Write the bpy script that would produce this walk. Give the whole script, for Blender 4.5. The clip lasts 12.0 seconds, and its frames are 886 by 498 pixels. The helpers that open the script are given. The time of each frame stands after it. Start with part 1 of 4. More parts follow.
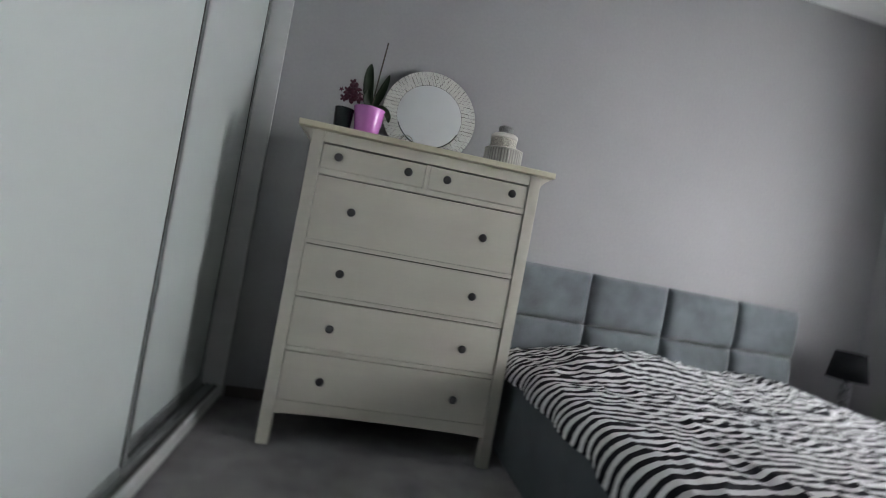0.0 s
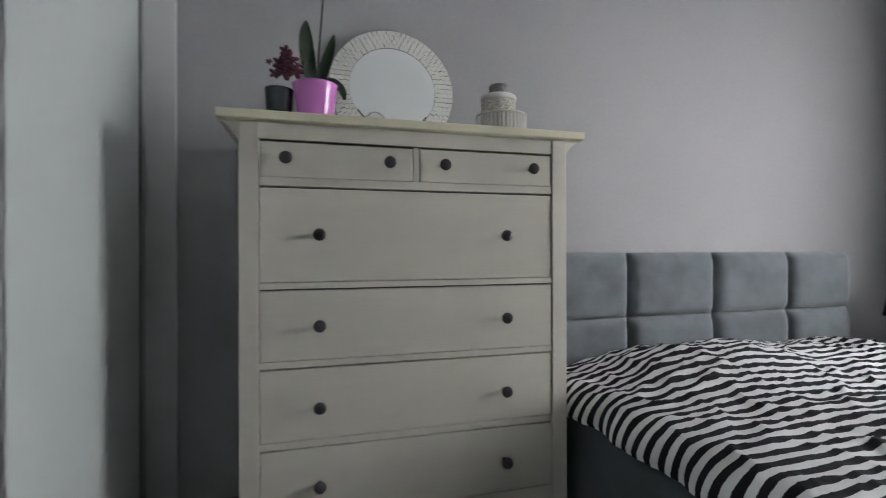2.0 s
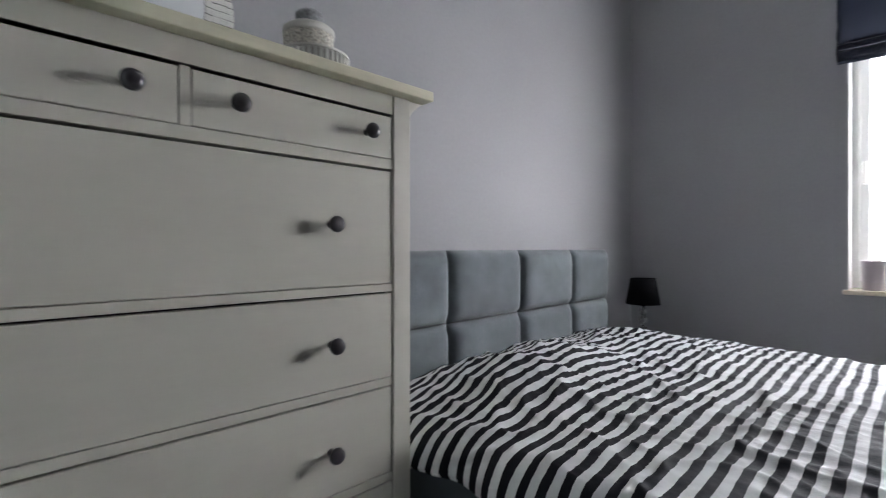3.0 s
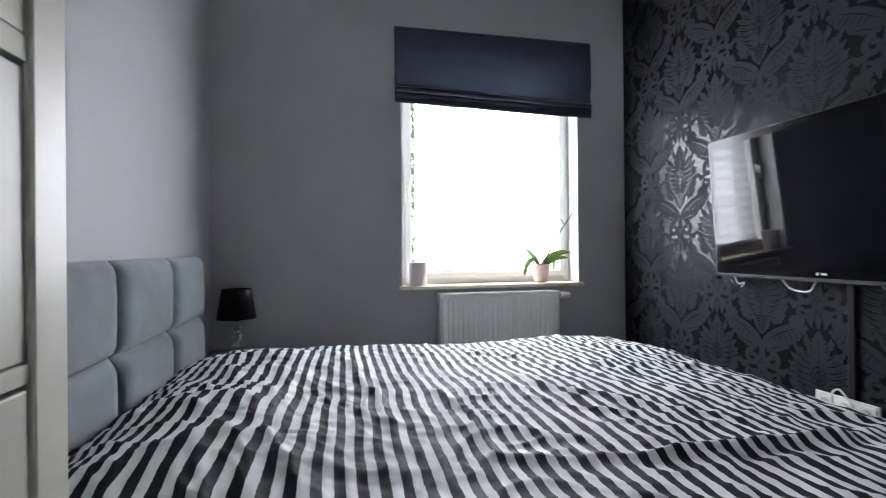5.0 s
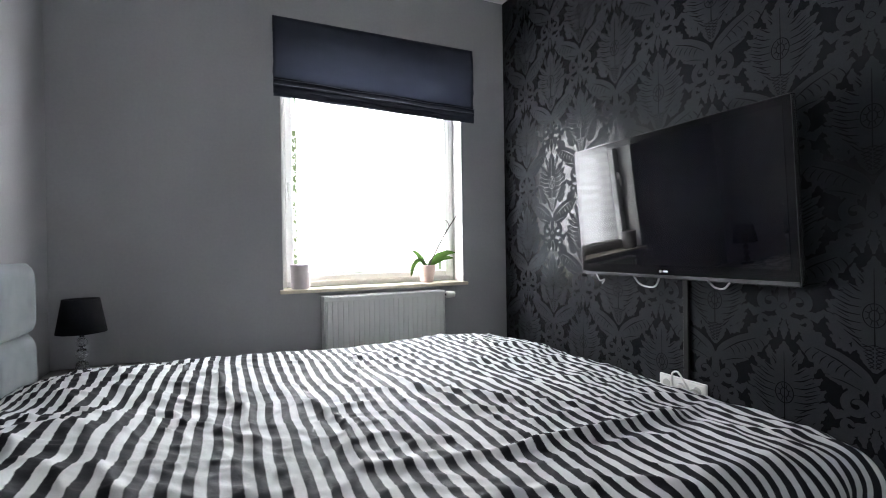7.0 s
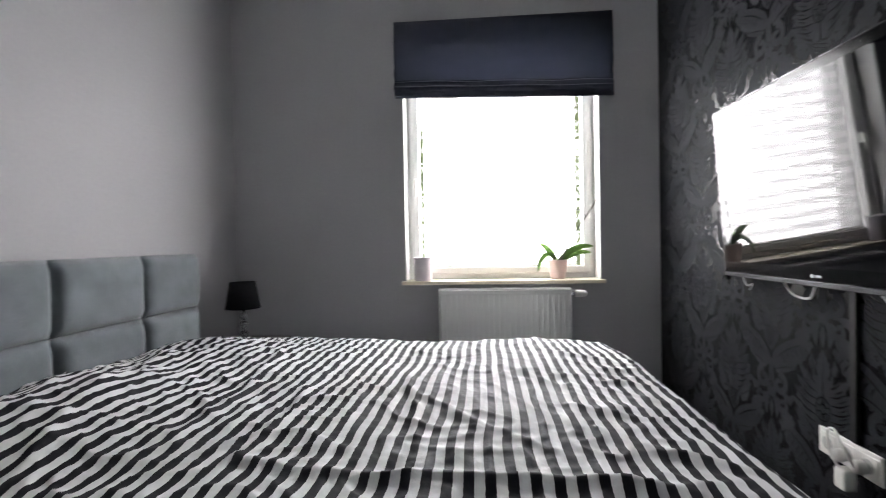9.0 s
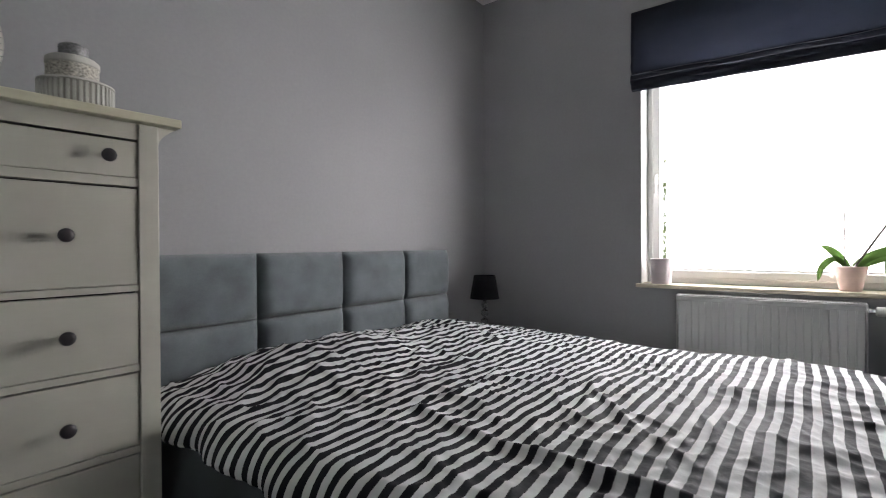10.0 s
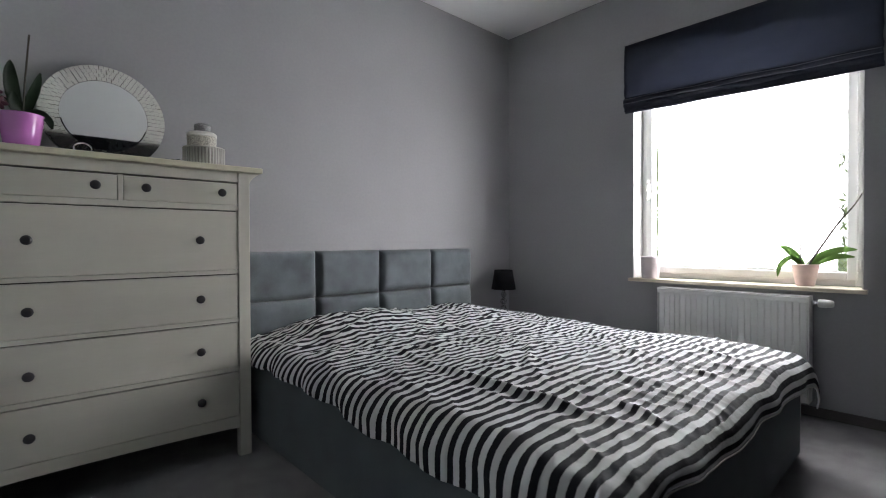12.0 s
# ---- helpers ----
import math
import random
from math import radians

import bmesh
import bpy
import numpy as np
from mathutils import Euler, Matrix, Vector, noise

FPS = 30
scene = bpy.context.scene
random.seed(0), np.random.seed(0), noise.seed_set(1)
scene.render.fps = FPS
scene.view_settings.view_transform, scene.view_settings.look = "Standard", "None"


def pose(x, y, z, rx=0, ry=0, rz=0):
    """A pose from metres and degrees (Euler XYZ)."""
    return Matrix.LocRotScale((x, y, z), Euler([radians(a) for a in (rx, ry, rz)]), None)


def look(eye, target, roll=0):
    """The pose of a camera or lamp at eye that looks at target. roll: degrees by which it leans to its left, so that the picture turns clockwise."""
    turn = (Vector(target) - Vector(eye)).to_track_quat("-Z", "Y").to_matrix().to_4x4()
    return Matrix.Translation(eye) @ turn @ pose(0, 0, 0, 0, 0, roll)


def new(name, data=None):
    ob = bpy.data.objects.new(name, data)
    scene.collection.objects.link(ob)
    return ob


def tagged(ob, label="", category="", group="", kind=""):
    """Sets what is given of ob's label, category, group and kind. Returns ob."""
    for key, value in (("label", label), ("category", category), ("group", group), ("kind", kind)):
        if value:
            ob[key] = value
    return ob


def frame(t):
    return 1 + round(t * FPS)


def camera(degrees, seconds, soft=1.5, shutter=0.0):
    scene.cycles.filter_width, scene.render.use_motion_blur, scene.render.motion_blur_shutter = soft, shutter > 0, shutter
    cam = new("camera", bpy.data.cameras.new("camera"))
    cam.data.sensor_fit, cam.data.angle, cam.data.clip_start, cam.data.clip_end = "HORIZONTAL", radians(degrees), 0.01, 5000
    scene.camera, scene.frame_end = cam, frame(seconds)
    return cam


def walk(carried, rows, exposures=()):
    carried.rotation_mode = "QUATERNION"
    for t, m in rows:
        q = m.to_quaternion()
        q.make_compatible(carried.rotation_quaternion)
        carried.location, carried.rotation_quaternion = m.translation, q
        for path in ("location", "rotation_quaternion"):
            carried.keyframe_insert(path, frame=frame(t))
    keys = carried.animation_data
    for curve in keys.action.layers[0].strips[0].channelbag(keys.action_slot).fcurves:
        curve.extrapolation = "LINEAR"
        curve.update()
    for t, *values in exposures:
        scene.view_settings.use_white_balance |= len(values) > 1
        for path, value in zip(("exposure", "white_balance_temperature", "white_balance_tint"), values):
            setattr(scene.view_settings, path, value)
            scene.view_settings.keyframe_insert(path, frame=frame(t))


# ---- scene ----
cam = camera(86.6, 12.0, soft=1.0, shutter=0.3)
# seconds, eye x y z, yaw, pitch, roll
PATH = [
    (0, 0.837, 0.670, 0.906, -10.13, -0.06, -10.57),
    (0.1, 0.838, 0.699, 0.908, -8.87, -0.06, -5.28),
    (0.2, 0.839, 0.727, 0.910, -7.61, -0.07, -1.27),
    (0.3, 0.840, 0.756, 0.912, -6.36, -0.08, -0.16),
    (0.5, 0.841, 0.814, 0.917, -3.84, -0.09, 0.13),
    (1, 0.794, 0.961, 0.911, -1.84, 0.24, 0.06),
    (1.5, 0.748, 1.138, 0.937, -5.10, -0.58, 0.02),
    (2, 0.749, 1.270, 0.940, -16.30, -0.02, 0.14),
    (2.5, 0.753, 1.519, 0.932, -29.52, -0.07, 0.03),
    (3, 0.803, 1.760, 0.931, -45.48, -0.14, 0.02),
    (3.5, 0.911, 1.969, 0.934, -60.35, -0.00, 0.41),
    (3.7, 0.935, 2.057, 0.933, -67.64, -0.12, 0.16),
    (5.3, 1.060, 2.392, 0.952, -107.11, 0.02, 0.58),
    (5.5, 1.083, 2.418, 0.958, -109.85, -0.07, 0.51),
    (6, 1.072, 2.412, 0.968, -113.82, -0.30, 0.63),
    (6.5, 1.052, 2.360, 0.954, -115.38, -0.13, 0.87),
    (6.7, 1.038, 2.348, 0.960, -115.65, -0.24, 0.81),
    (8.3, 0.936, 1.774, 0.956, -100.22, -0.66, 1.51),
    (8.5, 0.975, 1.741, 0.961, -97.56, -0.85, 1.49),
    (9, 1.013, 1.482, 0.957, -85.31, -0.76, 1.03),
    (9.5, 1.004, 1.301, 0.974, -64.29, -0.66, 0.61),
    (9.7, 1.004, 1.261, 0.969, -57.97, -0.62, 0.70),
    (10, 0.996, 1.173, 0.950, -52.32, -0.43, 0.31),
    (10.5, 0.963, 0.941, 0.962, -48.06, -0.54, 0.29),
    (11, 0.895, 0.749, 0.950, -46.11, -0.50, 0.37),
    (11.5, 0.821, 0.609, 0.958, -43.95, -0.58, 0.24),
    (12, 0.749, 0.422, 0.962, -42.53, -0.67, 0.24),
]
walk(cam, [(t, pose(x, y, z, 90 + pitch, roll, yaw)) for t, x, y, z, yaw, pitch, roll in PATH],
     exposures=[(0.0, -0.15, 6450, 13), (1.5, -0.2, 6480, 14), (2.5, -0.1, 6450, 15), (3.0, -0.2, 6300, 16), (3.5, -0.4, 6250, 17), (5.5, -0.12, 6150, 14), (6.5, 0.0, 6250, 13), (8.5, -0.05, 6500, 15), (9.5, -0.4, 6650, 16), (10.0, -0.5, 6650, 16), (10.5, -0.55, 6600, 15), (11.0, -0.5, 6500, 15), (12.0, -0.42, 6450, 15)])

# ---- light ----
world = bpy.data.worlds.new("sky")
scene.world = world
world.use_nodes = True
wn = world.node_tree.nodes
sky = wn.new("ShaderNodeTexSky")
sky.sky_type = "NISHITA"
sky.sun_disc = False
sky.sun_elevation = radians(42)
sky.sun_rotation = radians(250)
wn["Background"].inputs["Strength"].default_value = 0.12
world.node_tree.links.new(sky.outputs["Color"], wn["Background"].inputs["Color"])
sun = new("sun", bpy.data.lights.new("sun", "SUN"))
sun.data.energy, sun.data.angle, sun.data.color = 5.0, radians(0.6), (1.0, 0.95, 0.88)
sun.matrix_world = look((-6, -4, 8), (0, 0, 0))
# daylight of the sky through the window
daylight = new("window_daylight", bpy.data.lights.new("window_daylight", "AREA"))
daylight.data.shape, daylight.data.size, daylight.data.size_y = "RECTANGLE", 0.94, 1.34
daylight.data.energy, daylight.data.spread, daylight.data.color = 104, radians(178), (0.97, 0.99, 1.0)
daylight.matrix_world = look((4.27, 1.364, 1.44), (3.4, 1.364, 1.40))

# ---- the room in metres ----
XW, YB, YT, XD, ZC = 4.0, 3.1, 0.388, 0.285, 2.756
WY0, WY1, WZ0, WZ1 = 0.743, 1.972, 0.69, 2.16


# ---- materials ----
def material(name, colour, rough=0.5, metal=0.0, spec=0.5, grain=0.0, grain_scale=40.0, bump=0.0, bump_scale=200.0,
             stain=0.0, stain_scale=2.5, sheen=0.0, coat=0.0, stretch=(1, 1, 1), detail=4.0):
    m = bpy.data.materials.new(name)
    m.use_nodes = True
    n, l = m.node_tree.nodes, m.node_tree.links
    b = n["Principled BSDF"]
    b.inputs["Base Color"].default_value = (*colour, 1)
    b.inputs["Roughness"].default_value = rough
    b.inputs["Metallic"].default_value = metal
    b.inputs["Specular IOR Level"].default_value = spec
    b.inputs["Sheen Weight"].default_value = sheen
    b.inputs["Coat Weight"].default_value = coat
    tc = n.new("ShaderNodeTexCoord")
    mp = n.new("ShaderNodeMapping")
    mp.inputs["Scale"].default_value = stretch
    l.new(tc.outputs["Object"], mp.inputs["Vector"])
    col = None
    for amount, scale in ((grain, grain_scale), (stain, stain_scale)):
        if not amount:
            continue
        t = n.new("ShaderNodeTexNoise")
        t.inputs["Scale"].default_value, t.inputs["Detail"].default_value = scale, detail
        l.new(mp.outputs["Vector"], t.inputs["Vector"])
        r = n.new("ShaderNodeMapRange")
        r.inputs["From Min"].default_value, r.inputs["From Max"].default_value = 0.25, 0.75
        r.inputs["To Min"].default_value, r.inputs["To Max"].default_value = 1 - amount, 1 + amount
        l.new(t.outputs["Fac"], r.inputs["Value"])
        x = n.new("ShaderNodeVectorMath")
        x.operation = "SCALE"
        if col is None:
            x.inputs[0].default_value = colour
        else:
            l.new(col, x.inputs[0])
        l.new(r.outputs["Result"], x.inputs["Scale"])
        col = x.outputs["Vector"]
    if col is not None:
        l.new(col, b.inputs["Base Color"])
    if bump:
        t = n.new("ShaderNodeTexNoise")
        t.inputs["Scale"].default_value, t.inputs["Detail"].default_value = bump_scale, 6
        l.new(mp.outputs["Vector"], t.inputs["Vector"])
        k = n.new("ShaderNodeBump")
        k.inputs["Strength"].default_value, k.inputs["Distance"].default_value = bump, 0.004
        l.new(t.outputs["Fac"], k.inputs["Height"])
        l.new(k.outputs["Normal"], b.inputs["Normal"])
    return m


M_WALL = material("grey_wall_paint", (0.350, 0.346, 0.358), 0.62, spec=0.35, grain=0.03, grain_scale=60, stain=0.04, stain_scale=1.6, bump=0.12, bump_scale=140)
M_CEIL = material("white_ceiling_paint", (0.85, 0.85, 0.85), 0.8, spec=0.2, stain=0.03, bump=0.1, bump_scale=120)
M_HALL = material("pale_hall_paint", (0.55, 0.55, 0.54), 0.8, spec=0.2, stain=0.04)
M_CARPET = material("grey_carpet", (0.24, 0.228, 0.235), 0.95, spec=0.1, grain=0.5, grain_scale=300, stain=0.32, stain_scale=7, bump=1.0, bump_scale=520, sheen=0.25)
M_SKIRT = material("dark_skirting", (0.11, 0.095, 0.09), 0.5, grain=0.1, grain_scale=30, stretch=(1, 1, 8))
M_PAPER = material("satin_wallpaper_ground", (0.0072, 0.0075, 0.0086), 0.25, spec=0.17, grain=0.10, grain_scale=900, bump=0.08, bump_scale=900, stain=0.08)
M_DAMASK = material("matt_damask_print", (0.023, 0.024, 0.0265), 0.75, spec=0.03, grain=0.22, grain_scale=500, bump=0.45, bump_scale=700, stain=0.1, stain_scale=6)
M_CREAM = material("cream_stained_wood", (0.56, 0.532, 0.468), 0.40, spec=0.45, grain=0.012, grain_scale=14, stain=0.025, stretch=(1.5, 8, 8), bump=0.025, bump_scale=60)
M_CREAMTOP = material("yellowed_cream_wood", (0.60, 0.565, 0.43), 0.4, spec=0.45, grain=0.05, grain_scale=16, stretch=(1, 8, 8), bump=0.06, bump_scale=70)
# shade of the drawer gaps, put into a near-black colour
M_GAPSHADE = material("drawer_gap_shade", (0.035, 0.03, 0.025), 0.9)
M_KNOB = material("dark_bronze_knob", (0.030, 0.026, 0.030), 0.3, spec=0.6, grain=0.2, grain_scale=90)
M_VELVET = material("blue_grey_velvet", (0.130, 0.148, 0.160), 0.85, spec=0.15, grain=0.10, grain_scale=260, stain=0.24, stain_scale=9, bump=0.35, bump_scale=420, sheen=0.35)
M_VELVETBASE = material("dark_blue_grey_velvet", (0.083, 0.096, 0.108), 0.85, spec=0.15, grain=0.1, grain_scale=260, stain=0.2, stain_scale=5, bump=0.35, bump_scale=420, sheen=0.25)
M_WHITEGLASS = material("white_lacquered_glass", (0.60, 0.645, 0.64), 0.16, spec=0.5, stain=0.02, stain_scale=1.2)
M_ALU = material("brushed_aluminium", (0.45, 0.46, 0.47), 0.38, metal=0.9, grain=0.08, grain_scale=60, stretch=(6, 6, 0.4))
M_ALUDARK = material("dark_door_seal", (0.10, 0.10, 0.10), 0.6)
M_CARCASS = material("white_melamine", (0.62, 0.62, 0.62), 0.5, grain=0.02, grain_scale=30)
M_WINDOW = material("white_window_plastic", (0.74, 0.74, 0.72), 0.35, stain=0.03)
M_SILL = material("cream_stone_sill", (0.70, 0.62, 0.50), 0.35, grain=0.06, grain_scale=25, stain=0.06, stain_scale=9)
M_ROMAN = material("navy_blind_fabric", (0.074, 0.081, 0.104), 0.9, spec=0.1, grain=0.16, grain_scale=420, bump=0.5, bump_scale=600, stain=0.08, stain_scale=4, stretch=(1, 1, 3))
M_PIPING = material("pale_navy_piping", (0.17, 0.18, 0.22), 0.8, spec=0.1)
M_RAD = material("white_radiator_enamel", (0.74, 0.74, 0.72), 0.3, spec=0.5, stain=0.02)
# grey for grille slats and socket cups, their recess shade put into the colour
M_GRILLE = material("recess_shade_grey", (0.42, 0.42, 0.41), 0.5)
M_TVBODY = material("black_gloss_plastic", (0.003, 0.003, 0.0035), 0.14, spec=0.18)
M_TVSCREEN = material("dark_glass_screen", (0.003, 0.003, 0.004), 0.03, spec=0.30)
M_TVSTRIP = material("smoked_silver_trim", (0.16, 0.16, 0.17), 0.2, metal=0.7)
M_LOGO = material("pale_badge", (0.6, 0.6, 0.6), 0.3, metal=0.4)
M_BLACKMATT = material("black_matt_plastic", (0.006, 0.006, 0.0065), 0.55, spec=0.2, grain=0.1, grain_scale=80)
M_WHITEPLASTIC = material("white_plastic", (0.72, 0.71, 0.68), 0.35, stain=0.03, stain_scale=20)
M_CABLE = material("grey_white_cable", (0.55, 0.55, 0.55), 0.45)
M_SHADE = material("black_lamp_fabric", (0.012, 0.012, 0.014), 0.9, spec=0.15, grain=0.25, grain_scale=500, bump=0.4, bump_scale=700)
M_CHROME = material("chrome", (0.7, 0.7, 0.72), 0.12, metal=1.0)
M_PINKPOT = material("orchid_pink_ceramic", (0.62, 0.21, 0.60), 0.18, spec=0.6, coat=0.3, stain=0.03, stain_scale=14)
M_BLUSHPOT = material("blush_ceramic", (0.66, 0.50, 0.46), 0.3, grain=0.05, grain_scale=40, stain=0.06, stain_scale=18)
M_LILACPOT = material("pale_lilac_ceramic", (0.52, 0.47, 0.50), 0.3, stain=0.06, stain_scale=16)
M_LEAFDARK = material("dark_orchid_leaf", (0.022, 0.042, 0.020), 0.4, grain=0.25, grain_scale=30)
M_STEM = material("dry_orchid_stem", (0.045, 0.036, 0.026), 0.6, grain=0.2, grain_scale=60)
M_PETAL = material("burgundy_petal", (0.065, 0.007, 0.024), 0.55, grain=0.3, grain_scale=80)
M_PETALPALE = material("pale_pink_petal", (0.55, 0.38, 0.42), 0.55, grain=0.2, grain_scale=80)
M_BARK = material("potting_bark", (0.06, 0.04, 0.028), 0.9, grain=0.5, grain_scale=120)
M_SMOKE = material("smoked_dark_vase", (0.018, 0.026, 0.028), 0.15, spec=0.6)
M_MOSAIC = material("pearl_mirror_tile", (0.80, 0.80, 0.75), 0.06, metal=0.95, grain=0.05, grain_scale=30)
M_GROUT = material("mosaic_grout", (0.09, 0.088, 0.08), 0.9)
M_BOXWHITE = material("ribbed_ivory_card", (0.60, 0.585, 0.54), 0.7, grain=0.06, grain_scale=60)
# the ivory card darkened: shade between the ribs put into its colour
M_BOXGAP = material("rib_gap_shade", (0.42, 0.40, 0.365), 0.85)
M_LACE = material("speckled_ivory_card", (0.52, 0.49, 0.43), 0.75, grain=0.6, grain_scale=170, detail=2)
M_GREYLID = material("grey_knob_card", (0.26, 0.26, 0.265), 0.6, grain=0.4, grain_scale=160)
M_SILVER = material("silver_trinket", (0.75, 0.75, 0.75), 0.15, metal=1.0)
M_NIGHT = material("dark_bedside_wood", (0.06, 0.05, 0.045), 0.5, grain=0.2, grain_scale=12, stretch=(1, 8, 8))
M_GRASS = material("lawn", (0.07, 0.12, 0.03), 0.9, grain=0.4, grain_scale=30, stain=0.25, stain_scale=0.6)
M_TRUNK = material("thuja_bark", (0.12, 0.08, 0.05), 0.9, grain=0.4, grain_scale=30)


def mirror_material():
    m = material("silvered_mirror", (0.82, 0.84, 0.84), 0.02, metal=1.0)
    return m


def glass_material(name, colour, rough=0.0, ior=1.45):
    m = bpy.data.materials.new(name)
    m.use_nodes = True
    b = m.node_tree.nodes["Principled BSDF"]
    b.inputs["Base Color"].default_value = (*colour, 1)
    b.inputs["Transmission Weight"].default_value = 1.0
    b.inputs["Roughness"].default_value = rough
    b.inputs["IOR"].default_value = ior
    return m


def translucent_material(name, colour, through_share, sheer=0.0):
    m = bpy.data.materials.new(name)
    m.use_nodes = True
    n, l = m.node_tree.nodes, m.node_tree.links
    n.remove(n["Principled BSDF"])
    d, t, x = n.new("ShaderNodeBsdfDiffuse"), n.new("ShaderNodeBsdfTranslucent"), n.new("ShaderNodeMixShader")
    tex, ramp = n.new("ShaderNodeTexNoise"), n.new("ShaderNodeMapRange")
    tex.inputs["Scale"].default_value = 300
    ramp.inputs["To Min"].default_value, ramp.inputs["To Max"].default_value = 0.94, 1.0
    v = n.new("ShaderNodeVectorMath")
    v.operation = "SCALE"
    v.inputs[0].default_value = colour
    l.new(tex.outputs["Fac"], ramp.inputs["Value"])
    l.new(ramp.outputs["Result"], v.inputs["Scale"])
    for s in (d, t):
        l.new(v.outputs["Vector"], s.inputs["Color"])
    x.inputs["Fac"].default_value = through_share
    l.new(d.outputs[0], x.inputs[1])
    l.new(t.outputs[0], x.inputs[2])
    out = x.outputs[0]
    if sheer:
        c, y = n.new("ShaderNodeBsdfTransparent"), n.new("ShaderNodeMixShader")
        y.inputs["Fac"].default_value = sheer
        l.new(out, y.inputs[1])
        l.new(c.outputs[0], y.inputs[2])
        out = y.outputs[0]
    l.new(out, n["Material Output"].inputs["Surface"])
    return m


def striped_material():
    """Black and white woven stripes that follow the cloth's own lengthwise measure."""
    m = bpy.data.materials.new("striped_cotton")
    m.use_nodes = True
    n, l = m.node_tree.nodes, m.node_tree.links
    b = n["Principled BSDF"]
    b.inputs["Roughness"].default_value, b.inputs["Specular IOR Level"].default_value = 0.75, 0.25
    b.inputs["Sheen Weight"].default_value = 0.0
    uv = n.new("ShaderNodeUVMap")
    uv.uv_map = "cloth"
    sep = n.new("ShaderNodeSeparateXYZ")
    l.new(uv.outputs["UV"], sep.inputs["Vector"])
    fine = n.new("ShaderNodeTexNoise")
    fine.inputs["Scale"].default_value, fine.inputs["Detail"].default_value = 90, 3
    l.new(uv.outputs["UV"], fine.inputs["Vector"])
    wob = n.new("ShaderNodeMath")
    wob.operation = "MULTIPLY_ADD"
    wob.inputs[1].default_value = 0.0035
    l.new(fine.outputs["Fac"], wob.inputs[0])
    l.new(sep.outputs["Y"], wob.inputs[2])
    ph = n.new("ShaderNodeMath")
    ph.operation = "MULTIPLY"
    ph.inputs[1].default_value = 2 * math.pi / 0.042
    l.new(wob.outputs[0], ph.inputs[0])
    s = n.new("ShaderNodeMath")
    s.operation = "SINE"
    l.new(ph.outputs[0], s.inputs[0])
    r = n.new("ShaderNodeMapRange")
    r.inputs["From Min"].default_value, r.inputs["From Max"].default_value = -0.10, 0.12
    l.new(s.outputs[0], r.inputs["Value"])
    mix = n.new("ShaderNodeMix")
    mix.data_type = "RGBA"
    mix.inputs["A"].default_value, mix.inputs["B"].default_value = (0.010, 0.010, 0.015, 1), (0.69, 0.69, 0.70, 1)
    l.new(r.outputs["Result"], mix.inputs["Factor"])
    l.new(mix.outputs["Result"], b.inputs["Base Color"])
    w = n.new("ShaderNodeTexNoise")
    w.inputs["Scale"].default_value, w.inputs["Detail"].default_value = 26, 5
    l.new(uv.outputs["UV"], w.inputs["Vector"])
    k = n.new("ShaderNodeBump")
    k.inputs["Strength"].default_value, k.inputs["Distance"].default_value = 0.35, 0.01
    l.new(w.outputs["Fac"], k.inputs["Height"])
    l.new(k.outputs["Normal"], b.inputs["Normal"])
    return m


M_MIRROR = mirror_material()
M_CRYSTAL = material("clear_crystal", (0.80, 0.81, 0.82), 0.06, spec=0.9)
M_CRYSTAL.node_tree.nodes["Principled BSDF"].inputs["Transmission Weight"].default_value = 0.88
M_PANE = glass_material("window_pane", (1, 1, 1), 0.0, 1.05)
M_PLEAT = translucent_material("white_dense_blind_fabric", (0.84, 0.85, 0.84), 0.62, 0.09)
M_SHEER = translucent_material("white_sheer_blind_fabric", (0.92, 0.93, 0.92), 0.75, 0.46)
M_LEAF = translucent_material("orchid_leaf", (0.075, 0.135, 0.035), 0.35)
M_THUJA = translucent_material("thuja_foliage", (0.36, 0.44, 0.24), 0.5)
M_STRIPES = striped_material()


# ---- small builders ----
def thing(name, at, label, category, group="", kind="", turn=0):
    e = new(name)
    e.empty_display_size = 0.1
    e.matrix_world = pose(*at, 0, 0, turn)
    bpy.context.view_layer.update()
    return tagged(e, label, category, group, kind)


def mesh_of(bm, name, mat, smooth=False):
    me = bpy.data.meshes.new(name)
    bmesh.ops.recalc_face_normals(bm, faces=bm.faces)
    bm.to_mesh(me)
    bm.free()
    me.materials.append(mat)
    if smooth:
        for p in me.polygons:
            p.use_smooth = True
    return me


def part(name, bm, mat, parent=None, label="", smooth=False):
    """Links a bmesh, made in its parent's own measure, as one mesh object."""
    ob = new(name, mesh_of(bm, name, mat, smooth))
    if parent is not None:
        ob.parent = parent
    if label:
        ob["label"] = label
    return ob


def box(bm, x0, y0, z0, x1, y1, z1, bevel=0.0, seg=1):
    g = bmesh.ops.create_cube(bm, size=1)
    vs = g["verts"]
    for v in vs:
        v.co = Vector(((x0 + x1) / 2 + v.co.x * (x1 - x0), (y0 + y1) / 2 + v.co.y * (y1 - y0), (z0 + z1) / 2 + v.co.z * (z1 - z0)))
    if bevel:
        es = list({e for v in vs for e in v.link_edges})
        bmesh.ops.bevel(bm, geom=es, offset=bevel, segments=seg, profile=0.5, affect="EDGES")
    return bm


def boxes(*rows, bevel=0.0, seg=1):
    bm = bmesh.new()
    for r in rows:
        box(bm, *r, bevel=bevel, seg=seg)
    return bm


